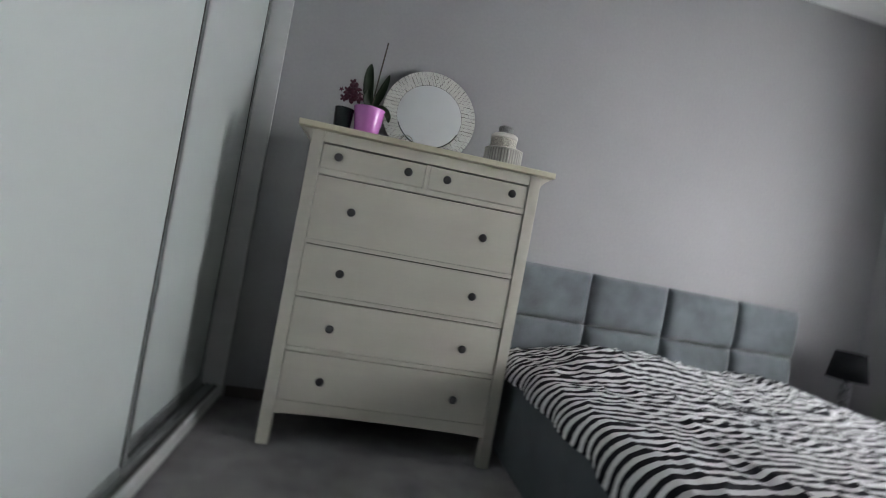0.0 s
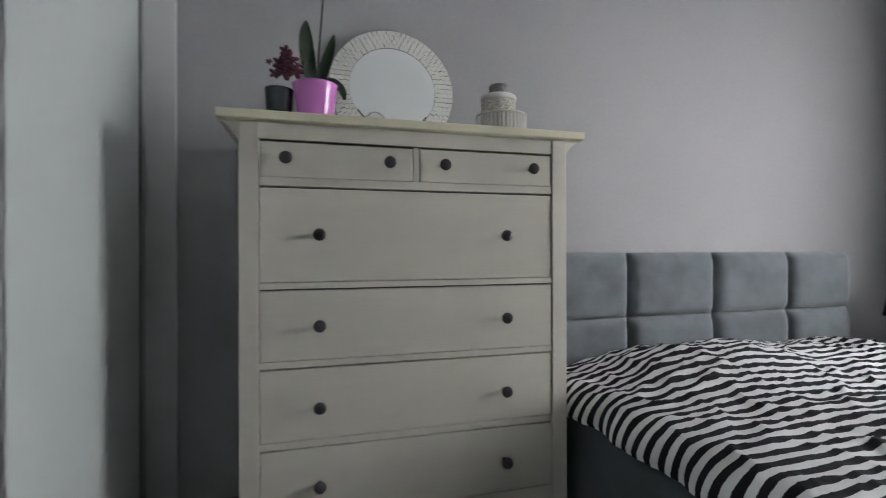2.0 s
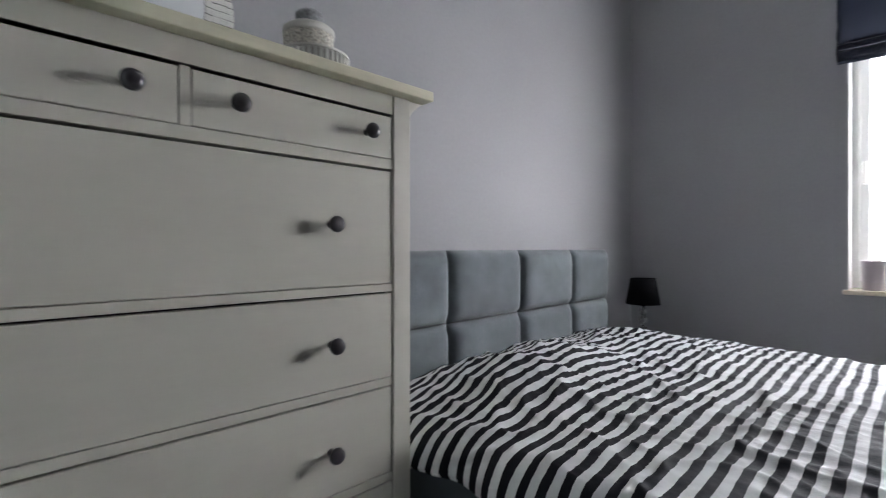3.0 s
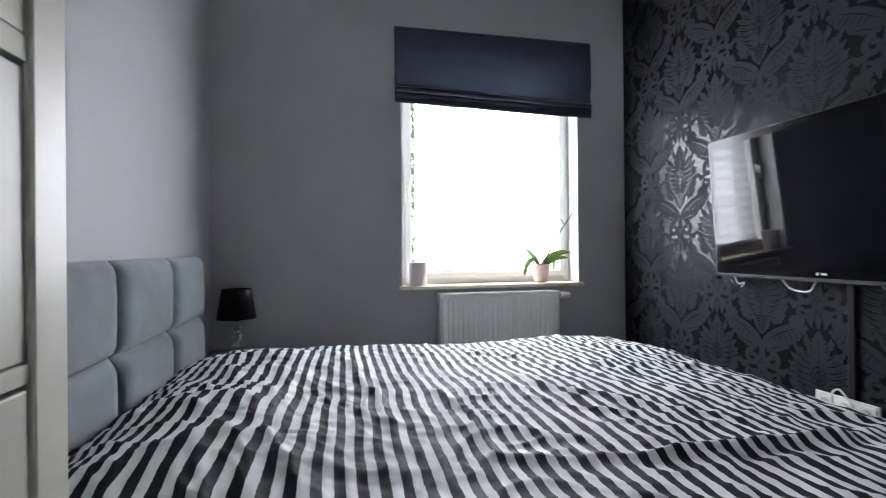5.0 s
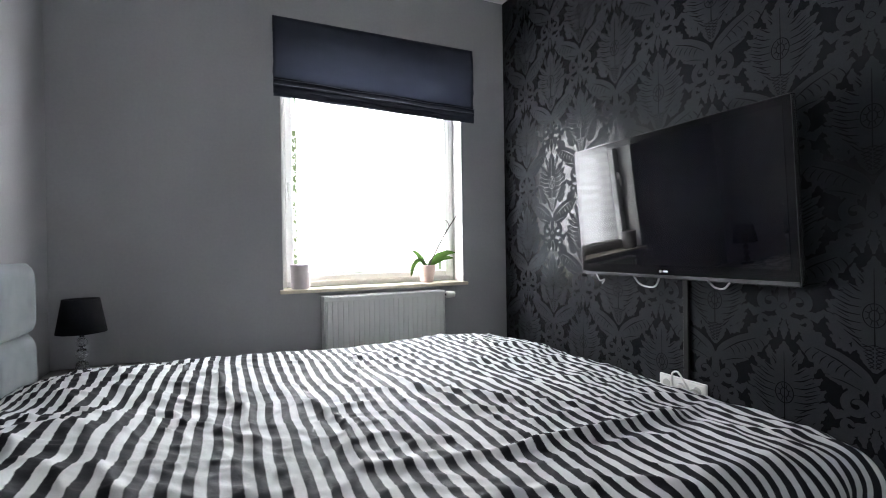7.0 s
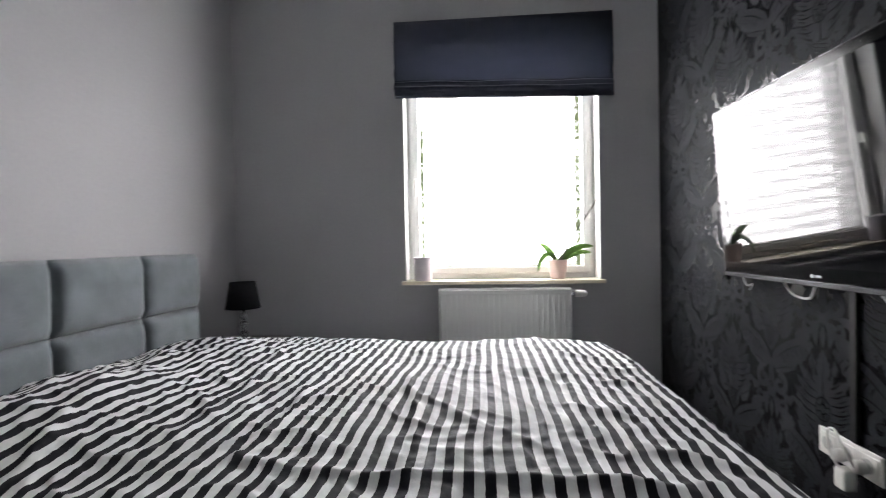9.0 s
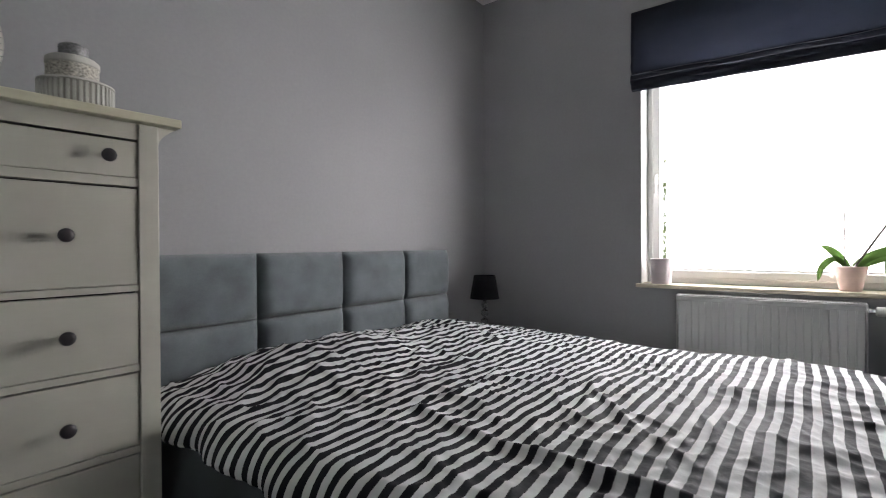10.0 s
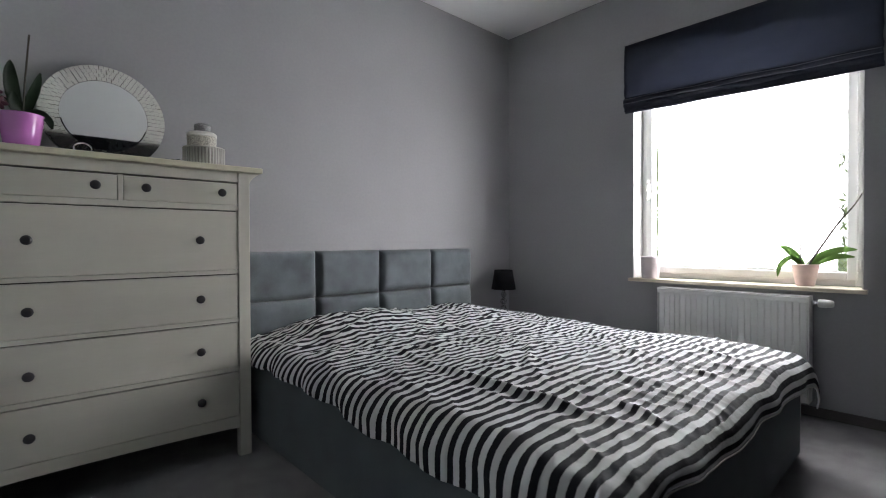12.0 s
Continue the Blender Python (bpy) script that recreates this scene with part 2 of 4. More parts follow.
def lathe(profile, steps=32, at=(0, 0, 0), axis="z"):
    """A turned body from (radius, height) pairs."""
    bm = bmesh.new()
    rings = []
    for r, h in profile:
        ring = []
        for i in range(steps):
            a = 2 * math.pi * i / steps
            p = (r * math.cos(a), r * math.sin(a), h)
            if axis == "y":
                p = (p[0], -p[2], p[1])
            elif axis == "x":
                p = (-p[2], p[0], p[1])
            ring.append(bm.verts.new(Vector(p) + Vector(at)))
        rings.append(ring)
    for a, b in zip(rings, rings[1:]):
        for i in range(steps):
            j = (i + 1) % steps
            bm.faces.new((a[i], a[j], b[j], b[i]))
    bm.faces.new(rings[0][::-1])
    bm.faces.new(rings[-1])
    return bm


def tube(points, radius, sides=7, taper=1.0):
    """A round cord or stem along points."""
    bm = bmesh.new()
    pts = [Vector(p) for p in points]
    rings = []
    for i, p in enumerate(pts):
        d = (pts[min(i + 1, len(pts) - 1)] - pts[max(i - 1, 0)]).normalized()
        a = d.cross(Vector((0.31, 0.22, 0.92))).normalized()
        b = d.cross(a)
        r = radius * (1 + (taper - 1) * i / (len(pts) - 1))
        rings.append([bm.verts.new(p + r * (math.cos(2 * math.pi * k / sides) * a + math.sin(2 * math.pi * k / sides) * b)) for k in range(sides)])
    for a, b in zip(rings, rings[1:]):
        for k in range(sides):
            bm.faces.new((a[k], a[(k + 1) % sides], b[(k + 1) % sides], b[k]))
    bm.faces.new(rings[0][::-1])
    bm.faces.new(rings[-1])
    return bm


def bow(points, steps=10):
    """A smooth line through control points (Catmull-Rom)."""
    p = [Vector(q) for q in points]
    p = [2 * p[0] - p[1]] + p + [2 * p[-1] - p[-2]]
    out = []
    for i in range(1, len(p) - 2):
        for k in range(steps):
            t = k / steps
            a, b, c, d = p[i - 1], p[i], p[i + 1], p[i + 2]
            out.append(0.5 * (2 * b + (c - a) * t + (2 * a - 5 * b + 4 * c - d) * t * t + (3 * b - a - 3 * c + d) * t ** 3))
    out.append(p[-2])
    return out


def leaf(line, width, thick=0.003, fold=0.25, face=(0, 0, 1)):
    """A strap-like leaf with a raised middle fold, along a bowed line."""
    bm = bmesh.new()
    pts = bow(line, 8)
    n = len(pts)
    rows = []
    for i, p in enumerate(pts):
        t = i / (n - 1)
        d = (pts[min(i + 1, n - 1)] - pts[max(i - 1, 0)]).normalized()
        side = d.cross(Vector(face))
        side = side.normalized() if side.length > 0.2 else Vector((1, 0, 0))
        up = side.cross(d).normalized()
        w = width * (math.sin(math.pi * min(1, 0.10 + 0.9 * t)) ** 0.6) * 0.5 if t < 0.999 else 0.001
        rows.append([bm.verts.new(p + side * (k * w) + up * (abs(k) * w * fold)) for k in (-1, -0.5, 0, 0.5, 1)])
    for a, b in zip(rows, rows[1:]):
        for k in range(4):
            bm.faces.new((a[k], a[k + 1], b[k + 1], b[k]))
    bmesh.ops.solidify(bm, geom=bm.faces[:], thickness=thick)
    return bm


def structure(name, bm, mat, label, category, smooth=False):
    return tagged(part(name, bm, mat, smooth=smooth), label, category, kind="structure")


# ---- the shell ----
structure("floor", boxes((-0.45, -1.1, -0.12, 4.3, 3.4, 0.0)), M_CARPET, "grey short pile carpet with faint footmarks", "floor")
structure("ceiling", boxes((-0.45, -1.1, ZC, 4.3, 3.4, ZC + 0.15)), M_CEIL, "plain white painted ceiling", "ceiling")
structure("wall_north", boxes((-0.45, YB, 0, 4.3, YB + 0.3, ZC)), M_WALL, "grey painted wall behind the bed", "wall")
structure("wall_east", boxes((XW, -1.1, 0, XW + 0.3, WY0, ZC), (XW, WY1, 0, XW + 0.3, YB, ZC), (XW, WY0, 0, XW + 0.3, WY1, WZ0),
                             (XW, WY0, WZ1, XW + 0.3, WY1, ZC)), M_WALL, "grey painted wall with the window opening", "wall")
structure("wall_west", boxes((-0.45, -1.1, 0, -0.37, YB, ZC)), M_HALL, "plain wall behind the wardrobe", "wall")
# doorway through which the walk begins and ends, and a plain closed hall behind it
structure("wall_south", boxes((1.42, YT - 0.12, 0, XW, YT, ZC), (-0.37, YT - 0.12, 0, 0.40, YT, ZC), (0.40, YT - 0.12, 2.06, 1.42, YT, ZC)),
          M_PAPER, "dark satin damask wallpaper on the television wall", "wall")
structure("wall_hall", boxes((-0.37, -1.1, 0, XW, -1.0, ZC)), M_HALL, "plain pale wall closing the hall", "wall")
structure("baseboard_east", boxes((XW - 0.014, YT, 0.0, XW - 0.001, YB - 0.001, 0.055), bevel=0.003), M_SKIRT, "low dark skirting along the window wall", "baseboard")
structure("baseboard_north", boxes((XD + 0.05, YB - 0.014, 0.0, XW - 0.016, YB - 0.001, 0.055), bevel=0.003), M_SKIRT, "low dark skirting behind the bed", "baseboard")
structure("baseboard_south", boxes((1.44, YT + 0.001, 0.0, XW - 0.016, YT + 0.013, 0.055), bevel=0.003), M_SKIRT, "low dark skirting under the wallpaper", "baseboard")


# ---- damask print on the wallpaper ----
def ribbon(line, widths, serrate=0.0, teeth=0):
    """Outline of a band of changing width along a line in the wall's plane."""
    n = len(line)
    left, right = [], []
    for i, p in enumerate(line):
        a, b = line[max(i - 1, 0)], line[min(i + 1, n - 1)]
        d = Vector((b[0] - a[0], b[1] - a[1]))
        d = d.normalized() if d.length else Vector((1, 0))
        q = Vector((-d.y, d.x))
        t = i / (n - 1)
        k = t * (len(widths) - 1)
        j = min(int(k), len(widths) - 2)
        w = widths[j] + (widths[j + 1] - widths[j]) * (k - j)
        tooth = 1 + serrate * (2 * abs((t * teeth) % 1 - 0.5) - 0.5) if teeth else 1
        left.append(Vector(p) + q * w * tooth)
        right.append(Vector(p) - q * w * tooth)
    return left, right


def curve2(points, steps=7):
    return [(p.x, p.y) for p in bow([(a, b, 0) for a, b in points], steps)]


def spiral(cx, cy, r, turn0, sweep, shrink=0.2, n=22):
    return [(cx + r * (1 - (1 - shrink) * i / n) * math.cos(turn0 + sweep * i / n), cy + r * (1 - (1 - shrink) * i / n) * math.sin(turn0 + sweep * i / n)) for i in range(n + 1)]


def lobed(cx, cy, half, low, high, lobes, depth, n=110):
    """Outline of a serrated teardrop round (cx, cy)."""
    out = []
    for i in range(n):
        a = 2 * math.pi * i / n
        up = math.sin(a)
        reach = high if up > 0 else low
        r = 1 - depth * (1 - abs(math.sin(lobes * a / 2 + 0.3))) - 0.35 * depth * (1 - abs(math.sin(lobes * a * 1.5)))
        pinch = 1 - 0.35 * max(0, up) ** 2
        out.append(Vector((cx + half * pinch * math.cos(a) * r, cy + reach * up * r)))
    return out


def damask_motif():
    """One repeat round a fork of two acanthus arms: the arms, the scrolls that hang under the fork, the palmette that stands in it."""
    bands, fills, veins = [], [], []

    def both(line, widths, serrate=0.0, teeth=0, to=None):
        for sign in (1, -1):
            (bands if to is None else to).append(ribbon([(sign * x, y) for x, y in line], widths, serrate, teeth))

    # palmette: a heart of lobed leaves that ends in a pine cone below
    fills.append(((0, 0.225), lobed(0, 0.225, 0.138, 0.135, 0.150, 26, 0.20)))
    bands.append(ribbon(curve2([(0, 0.046), (0, 0.080), (0, 0.125)]), [0.006, 0.036, 0.052], 0.16, 5))
    bands.append(ribbon(curve2([(0, 0.345), (0, 0.385), (0, 0.425)]), [0.040, 0.028, 0.003], 0.45, 4))
    for k in range(6):
        y = 0.118 + 0.040 * k
        reach = 0.128 - 0.011 * abs(k - 2.0)
        both(curve2([(0.060, y - 0.012), (reach * 0.88, y + 0.008), (reach + 0.018, y + 0.034)]), [0.010, 0.018, 0.003], 0.6, 4)
    both(curve2([(0.030, 0.350), (0.052, 0.372), (0.052, 0.402)]), [0.010, 0.016, 0.003], 0.5, 3)
    # veins of the palmette: a rosette in the middle, feathers round it
    veins.append(ribbon(curve2([(0, 0.130), (0, 0.24), (0, 0.385)]), [0.0022, 0.0018, 0.001]))
    for k in range(9):
        y = 0.122 + 0.026 * k
        reach = 0.108 * math.sin(math.pi * (k + 1.8) / 11.0) + 0.008
        both(curve2([(0.034, y + 0.004), (reach * 0.66, y + 0.010), (reach, y + 0.030)]), [0.0008, 0.0026, 0.0008], to=veins)
        both(curve2([(reach * 0.60, y + 0.020), (reach * 0.92, y + 0.040)]), [0.0008, 0.0016, 0.0006], to=veins)
    for k in range(6):
        both(curve2([(0.002, 0.060 + 0.013 * k), (0.014 + 0.004 * k, 0.071 + 0.013 * k)]), [0.0016, 0.0014], to=veins)
        both(curve2([(0.014 + 0.004 * k, 0.060 + 0.013 * k), (0.002, 0.071 + 0.013 * k)]), [0.0016, 0.0014], to=veins)
    for r in (0.014, 0.031):
        veins.append(ribbon([(r * math.cos(q), 0.232 + 1.25 * r * math.sin(q)) for q in [2 * math.pi * k / 32 for k in range(33)]], [0.0017, 0.0017]))
    for k in range(8):
        q = 2 * math.pi * (k + 0.5) / 8
        veins.append(ribbon([(0.016 * math.cos(q), 0.232 + 0.020 * math.sin(q)), (0.028 * math.cos(q), 0.232 + 0.035 * math.sin(q))], [0.0020, 0.0008]))
    # the two arms: a smooth stem with a feathered leaf under it
    stem = curve2([(0.006, -0.020), (0.026, 0.034), (0.092, 0.080), (0.168, 0.112), (0.212, 0.165)])
    both(stem, [0.011, 0.011, 0.012, 0.014, 0.006])
    frond = curve2([(0.022, -0.016), (0.080, 0.034), (0.150, 0.062), (0.226, 0.112)])
    both(frond, [0.014, 0.036, 0.040, 0.008], 0.55, 9)
    both(curve2([(0.034, 0.022), (0.098, 0.066), (0.172, 0.098)]), [0.0010, 0.0026, 0.0010], to=veins)
    for k in range(6):
        x, y = 0.062 + 0.024 * k, 0.034 + 0.010 * k
        both(curve2([(x, y + 0.012), (x + 0.016, y - 0.004), (x + 0.022, y - 0.020)]), [0.0008, 0.0020, 0.0008], to=veins)
    both(curve2([(0.026, -0.026), (0.080, -0.004), (0.140, 0.008)]), [0.010, 0.021, 0.004], 0.6, 6)
    both(curve2([(0.035, -0.020), (0.082, -0.002), (0.120, 0.005)]), [0.0008, 0.0020, 0.0008], to=veins)
    # scrolls, bud and small leaves under the fork
    bands.append(ribbon(curve2([(0, 0.012), (0, -0.030), (0, -0.085)]), [0.006, 0.016, 0.022], 0.2, 4))
    fills.append(((0, -0.100), lobed(0, -0.100, 0.032, 0.040, 0.040, 10, 0.14)))
    both(spiral(0.050, -0.074, 0.040, radians(100), radians(-430)), [0.015, 0.013, 0.008])
    both(spiral(0.070, -0.145, 0.030, radians(150), radians(400)), [0.013, 0.011, 0.006])
    both(curve2([(0.010, -0.118), (0.034, -0.160), (0.030, -0.208)]), [0.008, 0.020, 0.004], 0.5, 4)
    both(curve2([(0.072, -0.105), (0.106, -0.116), (0.134, -0.088)]), [0.010, 0.018, 0.004], 0.5, 4)
    both(curve2([(0.076, -0.168), (0.112, -0.190), (0.130, -0.238)]), [0.008, 0.022, 0.004], 0.6, 5)
    both(curve2([(0.058, -0.180), (0.080, -0.212), (0.084, -0.248)]), [0.005, 0.014, 0.003], 0.6, 4)
    bands.append(ribbon(curve2([(0, -0.140), (0, -0.175), (0, -0.212)]), [0.006, 0.015, 0.003], 0.4, 4))
    both(spiral(0.228, 0.176, 0.020, radians(210), radians(380)), [0.010, 0.008, 0.005])
    both(curve2([(0, -0.098), (0.012, -0.088), (0.0, -0.074)]), [0.0012, 0.0016, 0.0010], to=veins)
    return bands, fills, veins


def damask():
    bands, fills, veins = damask_motif()
    w, h = 0.545, 0.643
    spots = [(2.895 + col * w / 2, 0.485 + row * h + (h / 2 if col % 2 else 0.0)) for col in range(-6, 6) for row in range(-2, 5)]

    def keep(x, y, z):
        return (min(max(x, 1.425), XW - 0.002), y, min(max(z, 0.06), ZC - 0.002))

    def sheet(name, ribbons, fans, lift0, mat, label):
        verts, faces = [], []
        for n, (ox, oz) in enumerate(spots):
            for k, (left, right) in enumerate(ribbons):
                lift = YT + lift0 + 0.000009 * k
                start = len(verts)
                for a, b in zip(left, right):
                    verts += [keep(ox + a.x, lift, oz + a.y), keep(ox + b.x, lift, oz + b.y)]
                for i in range(len(left) - 1):
                    faces.append((start + 2 * i, start + 2 * i + 1, start + 2 * i + 3, start + 2 * i + 2))
            for (cx, cy), rim in fans:
                start = len(verts)
                verts.append(keep(ox + cx, YT + lift0 - 0.0001, oz + cy))
                verts += [keep(ox + p.x, YT + lift0 - 0.0001, oz + p.y) for p in rim]
                m = len(rim)
                faces += [(start, start + 1 + i, start + 1 + (i + 1) % m) for i in range(m)]
        faces = [f for f in faces if len({round(verts[i][0], 4) for i in f}) > 1 and len({round(verts[i][2], 4) for i in f}) > 1]
        me = bpy.data.meshes.new(name)
        me.from_pydata(verts, [], faces)
        me.materials.append(mat)
        return tagged(new(name, me), label, "wallpaper", kind="structure")

    sheet("trim_damask_print", bands, fills, 0.0006, M_DAMASK, "raised matt grey damask ornament printed on the wallpaper")
    sheet("trim_damask_vein", veins, [], 0.0016, M_PAPER, "satin veins in the damask ornament")


damask()


# ---- window ----
def window():
    w = tagged(thing("window_1", (XW, 0, 0), "white plastic tilt and turn window behind a roller blind", "window"), kind="structure")
    x0, x1 = 0.145, 0.215
    a0, a1, b0, b1 = WY0, WY1, WZ0 + 0.025, WZ1
    f = 0.045
    part("window_frame", boxes((x0, a0, b0, x1, a0 + f, b1), (x0, a1 - f, b0, x1, a1, b1), (x0, a0 + f, b0, x1, a1 - f, b0 + f), (x0, a0 + f, b1 - f, x1, a1 - f, b1), bevel=0.004), M_WINDOW, w)
    c0, c1, d0, d1, s = a0 + f - 0.008, a1 - f + 0.008, b0 + f - 0.012, b1 - f + 0.008, 0.045
    part("sash", boxes((x0 - 0.018, c0, d0, x1 - 0.01, c0 + s, d1), (x0 - 0.018, c1 - s, d0, x1 - 0.01, c1, d1), (x0 - 0.018, c0 + s, d0, x1 - 0.01, c1 - s, d0 + s), (x0 - 0.018, c0 + s, d1 - s, x1 - 0.01, c1 - s, d1), bevel=0.006, seg=2), M_WINDOW, w)
    pane = part("pane", boxes((0.178, c0 + s, d0 + s, 0.184, c1 - s, d1 - s)), M_PANE, w, "clear double glazing")
    pane.visible_shadow = False
    hy, hz = c1 - s * 0.5, 1.34
    hd = part("handle", boxes((x0 - 0.045, hy - 0.011, hz - 0.02, x0 - 0.018, hy + 0.011, hz + 0.045), (x0 - 0.062, hy - 0.009, hz - 0.075, x0 - 0.045, hy + 0.009, hz + 0.035), bevel=0.005, seg=2), M_WHITEPLASTIC, w, "white lever handle")
    hinge = part("hinge", lathe([(0.007, 0.0), (0.008, 0.004), (0.008, 0.06), (0.007, 0.064)], 10, (x0 - 0.024, c0 - 0.004, 0.80)), M_WHITEPLASTIC, w)
    # reveal lining in white
    part("reveal", boxes((0.002, a0 + 0.0005, b0, x0, a0 + 0.006, b1), (0.002, a1 - 0.006, b0, x0, a1 - 0.0005, b1), (0.002, a0 + 0.006, b1 - 0.006, x0, a1 - 0.006, b1 - 0.0005)), M_WINDOW, w, "white plaster reveal")
    part("window_sill", boxes((-0.04, a0 - 0.018, WZ0 + 0.001, x0 - 0.001, a1 + 0.018, WZ0 + 0.024), bevel=0.004, seg=2), M_SILL, w, "cream stone window sill")
    return c0 + s, c1 - s, d0 + s, d1 - s


GY0, GY1, GZ0, GZ1 = window()


def band_blind():
    """A white day-and-night blind on the sash: dense and sheer bands in turn, leaving a narrow gap at either side."""
    e = thing("roller_blind", (XW + 0.158, 0, GZ0), "white roller blind with dense and sheer bands over the pane", "blind")
    y0, y1 = GY0 + 0.042, GY1 - 0.030
    pitch, z, k = 0.038, 0.014, 0
    while z < GZ1 - GZ0 - 0.03:
        top = min(z + pitch, GZ1 - GZ0 - 0.024)
        bm = bmesh.new()
        rows = [[bm.verts.new((0.0015 * math.sin(2.2 * j + k), y0 + (y1 - y0) * j / 6, h)) for j in range(7)] for h in (z, top)]
        for j in range(6):
            bm.faces.new((rows[0][j], rows[0][j + 1], rows[1][j + 1], rows[1][j]))
        part("dense_band" if k % 2 else "sheer_band", bm, M_PLEAT if k % 2 else M_SHEER, e)
        z, k = top, k + 1
    part("bottom_rail", boxes((-0.009, y0 - 0.002, 0.0, 0.009, y1 + 0.002, 0.012), bevel=0.002), M_WINDOW, e)
    part("head_rail", boxes((-0.011, y0 - 0.002, GZ1 - GZ0 - 0.022, 0.011, y1 + 0.002, GZ1 - GZ0 - 0.002), bevel=0.002), M_WINDOW, e)


band_blind()


def roman_blind():
    e = thing("roman_blind", (XW, 0, 0), "navy fabric roman blind gathered up above the window", "blind")
    y0, y1, zt = 0.668, 2.012, 2.35
    part("head_rail", boxes((-0.036, y0 + 0.01, zt - 0.035, -0.003, y1 - 0.01, zt - 0.004), bevel=0.003), M_WHITEPLASTIC, e)
    ny = 60

    def sheet(profile, sag, seed):
        bm = bmesh.new()
        rows = []
        for x, z, s in profile:
            row = []
            for k in range(ny + 1):
                t = k / ny
                y = y0 + (y1 - y0) * t
                wob = noise.noise((t * 9, z * 4, seed)) * 0.006 * s + noise.noise((t * 26, z * 9, seed + 3)) * 0.0025 * s
                drop = -sag * s * (1 - t) * 0.9 + noise.noise((t * 5, seed, 0.3)) * 0.006 * s
                edge = 0.008 * s * noise.noise((z * 22, seed, t))
                row.append(bm.verts.new((x + wob, y + edge * (2 * t - 1), z + drop)))
            rows.append(row)
        for a, b in zip(rows, rows[1:]):
            for k in range(ny):
                bm.faces.new((a[k], a[k + 1], b[k + 1], b[k]))
        bmesh.ops.solidify(bm, geom=bm.faces[:], thickness=0.003)
        return bm

    main = [(-0.040 - 0.012 * math.sin(math.pi * i / 14), zt - i * (zt - 1.955) / 14, min(1, i / 12)) for i in range(15)]
    part("fabric", sheet(main, 0.03, 1.0), M_ROMAN, e, smooth=True)
    for j in range(3):
        base, depth = 1.985 - 0.024 * j, 0.062 - 0.008 * j
        prof = [(-0.034 - (depth - 0.034) * math.sin(math.pi * i / 8), base - 0.062 * i / 8, 1.0) for i in range(9)]
        part("fold", sheet(prof, 0.045, 5.0 + j), M_ROMAN, e, smooth=True)
    for j, z in enumerate((1.966, 1.940)):
        cord = [(-0.071 + 0.006 * j + 0.002 * math.sin(31 * t), y0 + 0.004 + (y1 - y0 - 0.008) * t, z - 0.042 * (1 - t) + 0.003 * math.sin(17 * t + j)) for t in [k / 30 for k in range(31)]]
        part("piping", tube(cord, 0.0022), M_PIPING, e, "paler stitched fold edge", True)
    part("hem", sheet([(-0.040, 1.935, 1.0), (-0.045, 1.905, 1.0), (-0.041, 1.887, 1.0)], 0.055, 9.0), M_ROMAN, e, smooth=True)


roman_blind()


